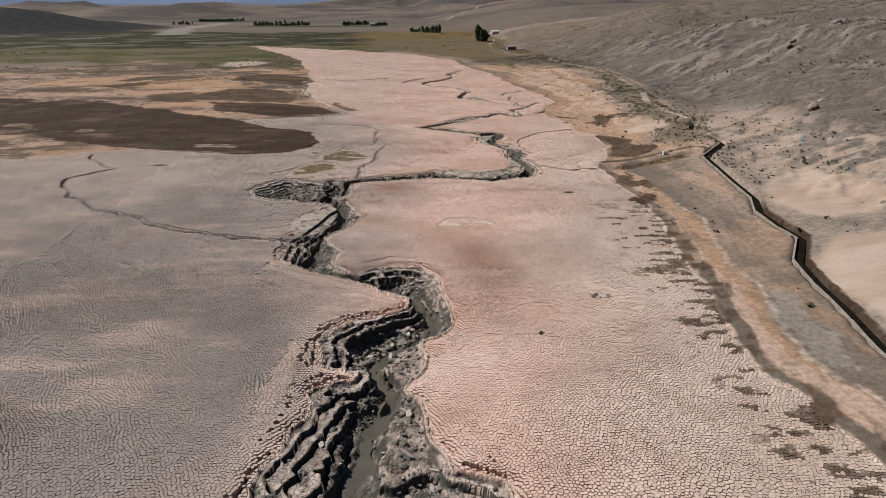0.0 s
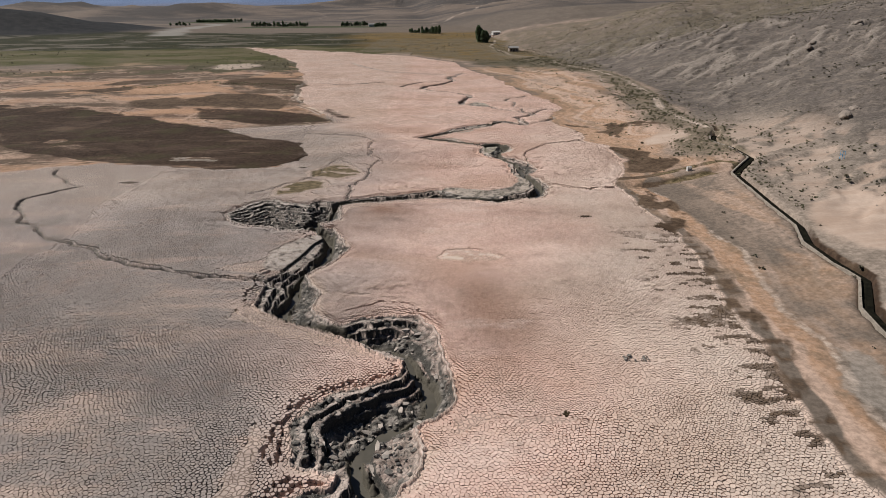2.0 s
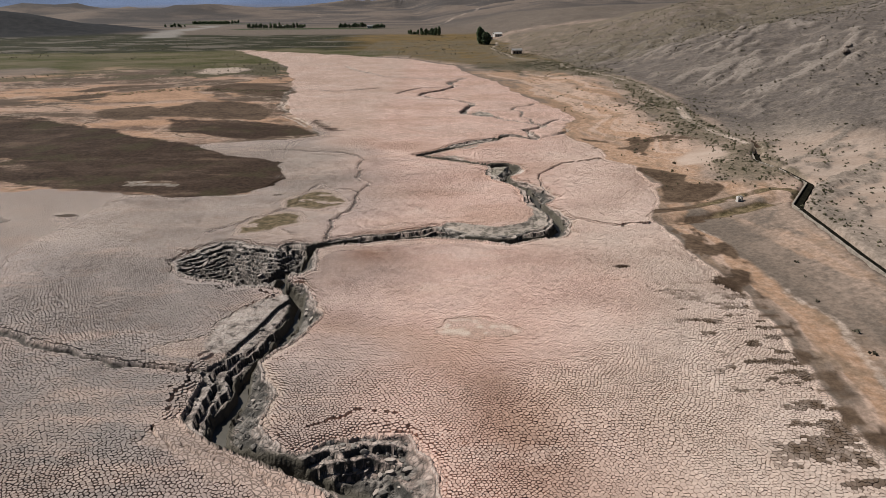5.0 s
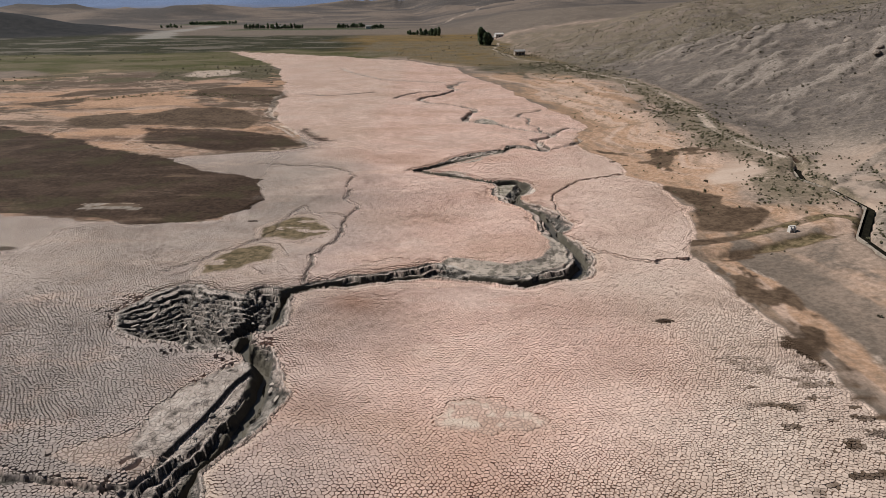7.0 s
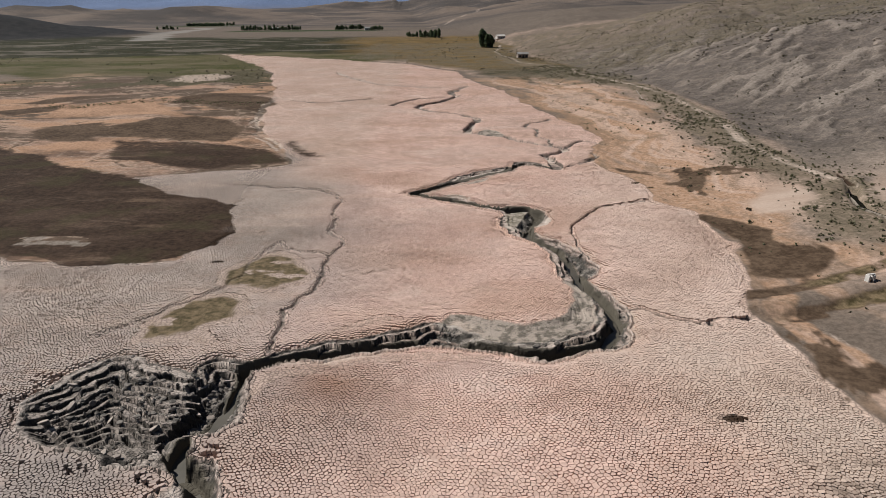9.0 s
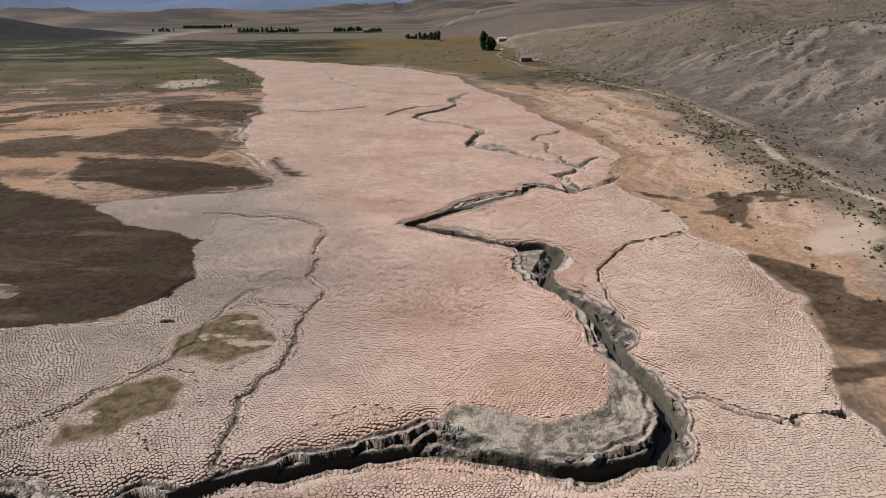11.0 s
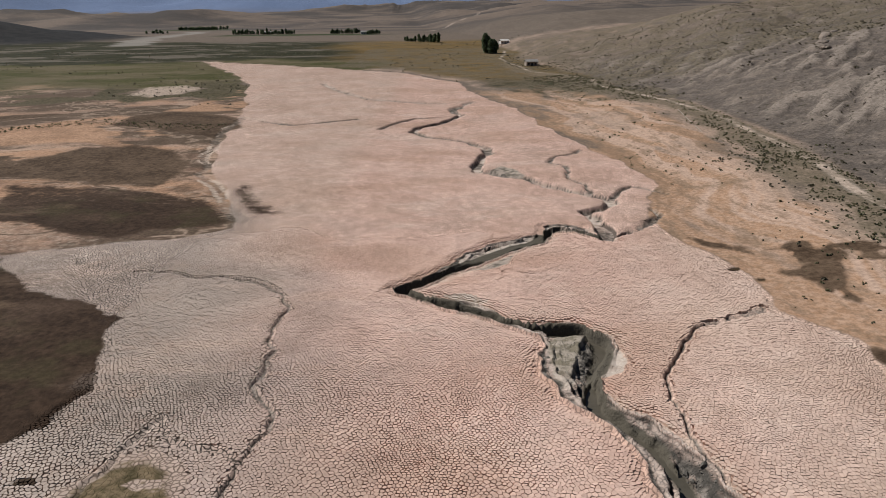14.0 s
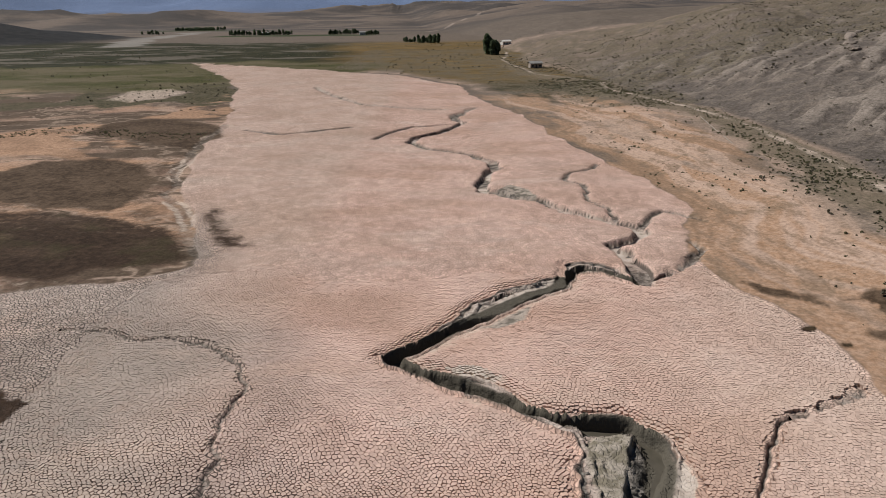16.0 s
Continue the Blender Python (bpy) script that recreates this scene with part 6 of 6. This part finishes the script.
# ---- muddy water in the gorge ----
def stream(line, z):
    bm = bmesh.new()
    pts = [Vector(p) for p in line]
    fine = [a.lerp(b, k / 6) for a, b in zip(pts, pts[1:]) for k in range(6)] + [pts[-1]]
    rows = []
    for k, p in enumerate(fine):
        d = (fine[min(k + 1, len(fine) - 1)] - fine[max(k - 1, 0)]).normalized()
        w = 0.75 + 0.35 * math.sin(k * 0.37) + 0.2 * math.sin(k * 1.13)
        s = Vector((-d.y, d.x)) * w
        zz = base_height(np.array([p.x]), np.array([p.y]))[0][0] + z + 0.85 * float(sstep(118, 128, np.array([p.y]))[0])
        rows.append([bm.verts.new((p.x + s.x, p.y + s.y, zz)), bm.verts.new((p.x - s.x, p.y - s.y, zz))])
    for a, b in zip(rows, rows[1:]):
        bm.faces.new((a[0], a[1], b[1], b[0]))
    ob = part("water", bm, M_WATER)
    return tagged(ob, "shallow muddy olive-grey water in the gorge", "water", kind="structure")


stream(STREAM1, -2.32)
stream(STREAM2, -2.32)


# ---- loose matter ----
def scattered(name, label, spots, sizes, mat, kind, seed):
    """Many small pieces in one mesh: clods and stones, or leaf clumps."""
    rng = np.random.default_rng(seed)
    if kind == "leaf":
        n = 3
        c = np.repeat(spots, n, 0) + rng.normal(0, 0.38, (len(spots) * n, 3)) * np.repeat(sizes, n)[:, None] * np.array([1, 1, 0.45])
        c[:, 2] += 0.3 * np.repeat(sizes, n)
        verts, loops, starts = leaf_cards(rng, c, np.repeat(sizes, n) * rng.uniform(0.26, 0.5, len(c)))
        me = mesh_of(name, verts, loops, starts)
    else:
        bm = bmesh.new()
        bmesh.ops.create_icosphere(bm, subdivisions=1, radius=1.0)
        base = np.array([v.co[:] for v in bm.verts])
        tri = np.array([[v.index for v in f.verts] for f in bm.faces])
        bm.free()
        m = len(base)
        jit = 1 + rng.uniform(-0.35, 0.35, (len(spots), m, 1))
        turn = rng.uniform(0, 2 * math.pi, len(spots))
        sc = sizes[:, None, None] * rng.uniform(0.6, 1.25, (len(spots), 1, 3)) * np.array([1, 1, 0.75])
        v = base[None] * jit * sc
        co, si = np.cos(turn)[:, None], np.sin(turn)[:, None]
        v = np.stack([v[..., 0] * co - v[..., 1] * si, v[..., 0] * si + v[..., 1] * co, v[..., 2]], 2) + spots[:, None, :]
        f = (tri[None] + m * np.arange(len(spots))[:, None, None]).reshape(-1, 3)
        me = mesh_of(name, v.reshape(-1, 3), f.ravel(), np.arange(len(f)) * 3)
    me.materials.append(mat)
    return tagged(new(name, me), label, kind="stuff")


def spread(n, x0, x1, y0, y1, seed, rule):
    """Random places in a box that a rule on the ground's masks lets stand, with their heights."""
    rng = np.random.default_rng(seed)
    x, y = rng.uniform(x0, x1, n), rng.uniform(y0, y1, n)
    z, m = land(x, y)
    ok = rng.random(n) < rule(x, y, m)
    return np.stack([x, y, z], 1)[ok]


def loose_matter():
    rng = np.random.default_rng(12)
    c = spread(170000, -38, 26, 34, 207, 1, lambda x, y, m: 0.5 * (m["gorge_d"] > 0.4) * (1 - m["wet"]) * (1 - m["isl"]) * (1 - 0.8 * m["crust"]) * (0.3 + (fbm(x, y, 5, 2, 101) > 0)))
    scattered("mud_clods", "dark broken clods of mud fallen from the gorge banks", c, 0.06 + 0.3 * rng.random(len(c)) ** 4, M_CLOD, "clod", 2)
    g = spread(9000, -90, 62, 100, 240, 3, lambda x, y, m: (m["grass_d"] > 1.0) * 0.5)
    scattered("dry_grass", "low dark brown grass on the drying flats", g, 0.04 + 0.05 * rng.random(len(g)), M_DRY_GRASS, "leaf", 4)
    s = spread(46000, 40, 330, 40, 560, 5, lambda x, y, m: 0.75 * np.clip((0.06 + 0.5 * sstep(-0.05, 0.2, fbm(x, y, 34, 3, 176))) * m["rock"] + 0.55 * m["scrub"] * (fbm(x, y, 22, 3, 102) > 0.02), 0, 1) * (1 - m["pale"]) * (1 - m["silt"]))
    scattered("hillside_shrubs", "dark grey-green low shrubs dotted over the slope", s, 0.22 + 0.5 * rng.random(len(s)) ** 3, M_SHRUB, "leaf", 6)
    t = spread(9000, -140, -60, 280, 330, 7, lambda x, y, m: 0.3 * (np.abs(y - 301 - 5 * np.sin(x / 9)) < 5) * (1 - m["lake"]))
    u = spread(26000, 38, 82, 138, 430, 9, lambda x, y, m: np.clip(0.5 * (fbm(x, y, 11, 3, 103) > 0.1) + 0.4 * (np.abs(x - 57 + 0.1 * (150 - y)) < 6) * (y < 180) + 0.25 * m["scrub"] * (fbm(x, y, 14, 3, 108) > 0), 0, 0.7) * (0.13 + m["thorn"]) * (1 - m["lake"]) * (1 - m["pale"]))
    v = spread(5000, 56, 96, 92, 190, 19, lambda x, y, m: 0.5 * m["dust"] * (1 - m["silt"]) * sstep(-0.1, 0.2, fbm(x, y, 8, 3, 182)))
    t = np.concatenate([t, u, v])
    scattered("green_shrubs", "small green shrubs on the lake margin", t, 0.14 + 0.34 * rng.random(len(t)) ** 2, M_GREEN_SHRUB, "leaf", 8)
    w = spread(16000, -460, 120, 340, 800, 11, lambda x, y, m: 0.35 * (fbm(x * 0.4, y, 25, 3, 104) > 0.08) * (1 - m["lake"]))
    scattered("meadow_scrub", "dark scrub scattered over the far meadow", w, 0.25 + 0.6 * rng.random(len(w)) ** 2, M_SHRUB, "leaf", 10)
    d = spread(4000, 17.2, 20.6, 68.6, 70.6, 15, lambda x, y, m: 0.02 * (np.abs(np.hypot((x - 18.9) / 1.2, (y - 69.6) / 0.6) - 0.8) < 0.35))
    scattered("debris", "small ring of dark clods lying on the cracked mud", d + np.array([0, 0, 0.15]), 0.06 + 0.12 * rng.random(len(d)), M_CLOD, "clod", 16)
    k = spread(12000, 60, 240, 60, 480, 13, lambda x, y, m: 0.16 * m["rock"] * (0.3 + (fbm(x, y, 18, 3, 105) > 0.1)))
    scattered("scree", "grey-brown stones lying on the hillside", k - np.array([0, 0, 0.1]), 0.15 + 0.6 * rng.random(len(k)) ** 3, M_STONE, "clod", 14)


loose_matter()


M_CRUST = simple("dry_crust", (0.3, 0.245, 0.205), (0.46, 0.39, 0.335), 1.2, 0.95, 0, 0.6, 0.05)


def mud_block(seed):
    """A block of the bank: a ragged dark body under a pale cracked top."""
    rng = random.Random(seed)
    ob = new("mud_block")
    n = rng.randint(6, 8)
    ring = [(0.62 * (1 + rng.uniform(-0.3, 0.3)) * math.cos(2 * math.pi * k / n), 0.42 * (1 + rng.uniform(-0.3, 0.3)) * math.sin(2 * math.pi * k / n)) for k in range(n)]
    for name, z0, z1, low, high, mat, label in (("body", -0.4, 0.2, 1.12, 1.0, M_CLOD, ""), ("crust", 0.2, 0.3, 1.03, 0.95, M_CRUST, "pale dry crust")):
        bm = bmesh.new()
        a = [bm.verts.new((x * low + rng.uniform(-0.05, 0.05), y * low + rng.uniform(-0.05, 0.05), z0)) for x, y in ring]
        b = [bm.verts.new((x * high, y * high, z1 + rng.uniform(-0.03, 0.03))) for x, y in ring]
        top = bm.verts.new((0, 0, z1 + 0.04))
        bm.faces.new(a[::-1])
        for k in range(n):
            bm.faces.new((a[k], a[(k + 1) % n], b[(k + 1) % n], b[k])), bm.faces.new((b[k], b[(k + 1) % n], top))
        part(name, bm, mat, ob, label)
    return ob


def place_blocks():
    rng = random.Random(21)
    protos = [mud_block(k) for k in range(5)]
    g = np.random.default_rng(22)
    x, y = g.uniform(-37, 20, 6000), g.uniform(38, 205, 6000)
    z, m = land(x, y)
    ok = np.nonzero((m["gorge_d"] > 0.9) & (m["wet"] < 0.2) & (m["isl"] < 0.1) & (g.random(6000) < np.where(y < 128, 0.5, 0.3)))[0][:150]
    for k, i in enumerate(ok):
        size = 0.22 + 0.42 * rng.random() ** 2
        turn = pose(x[i], y[i], z[i] + 0.12 * size, rng.uniform(-22, 22), rng.uniform(-22, 22), rng.uniform(0, 360))
        ob = protos[k] if k < 5 else copy_thing(protos[k % 5], turn)
        ob.matrix_basis = turn
        ob.scale = (size * rng.uniform(0.9, 2.2), size, size * rng.uniform(0.5, 0.9))
        tagged(ob, "dark mud block with a pale crust fallen from the gorge bank", "mud block", "fallen mud blocks")


place_blocks()


def boulder(seed, size):
    rng = np.random.default_rng(seed)
    bm = bmesh.new()
    bmesh.ops.create_icosphere(bm, subdivisions=3, radius=1.0)
    off = rng.uniform(-50, 50, 3)
    for v in bm.verts:
        p = v.co.copy()
        k = 1 + 0.45 * noise.noise(p * 1.1 + Vector(off)) + 0.18 * noise.noise(p * 3.1 + Vector(off))
        v.co = Vector((p.x * k * 1.5, p.y * k * 0.9, max(p.z * k * 0.75, -0.3))) * size
    for f in bm.faces:
        f.smooth = False
    return part("boulder", bm, M_STONE)


def place_boulders():
    rng = random.Random(5)
    protos = [boulder(31, 1.0), boulder(32, 1.0), boulder(33, 1.0)]
    spots = [(100, 174, 2.0), (104, 177, 1.6), (96, 170, 1.0), (140, 266, 2.0), (136, 261, 1.4), (138, 352, 2.6), (142, 360, 2.4), (146, 369, 2.8), (151, 378, 2.4), (156, 386, 2.8),
             (161, 393, 2.0), (167, 399, 2.4), (150, 300, 2.0), (153, 306, 1.6), (128, 330, 1.4), (170, 290, 2.4), (174, 297, 2.0)]
    for k, (x, y, s) in enumerate(spots):
        p = protos[k % 3]
        m = pose(x, y, ground_z(x, y) - 0.25 * s, 0, rng.uniform(-4, 8), rng.uniform(48, 66))
        ob = p if k < 3 else copy_thing(p, m)
        ob.matrix_basis = m
        ob.scale = (s * rng.uniform(1.3, 2.0), s * 0.8, s * rng.uniform(0.55, 0.8))
        tagged(ob, "weathered grey-brown rock outcrop on the hillside", "boulder", "hillside boulders")


place_boulders()



add_plates()
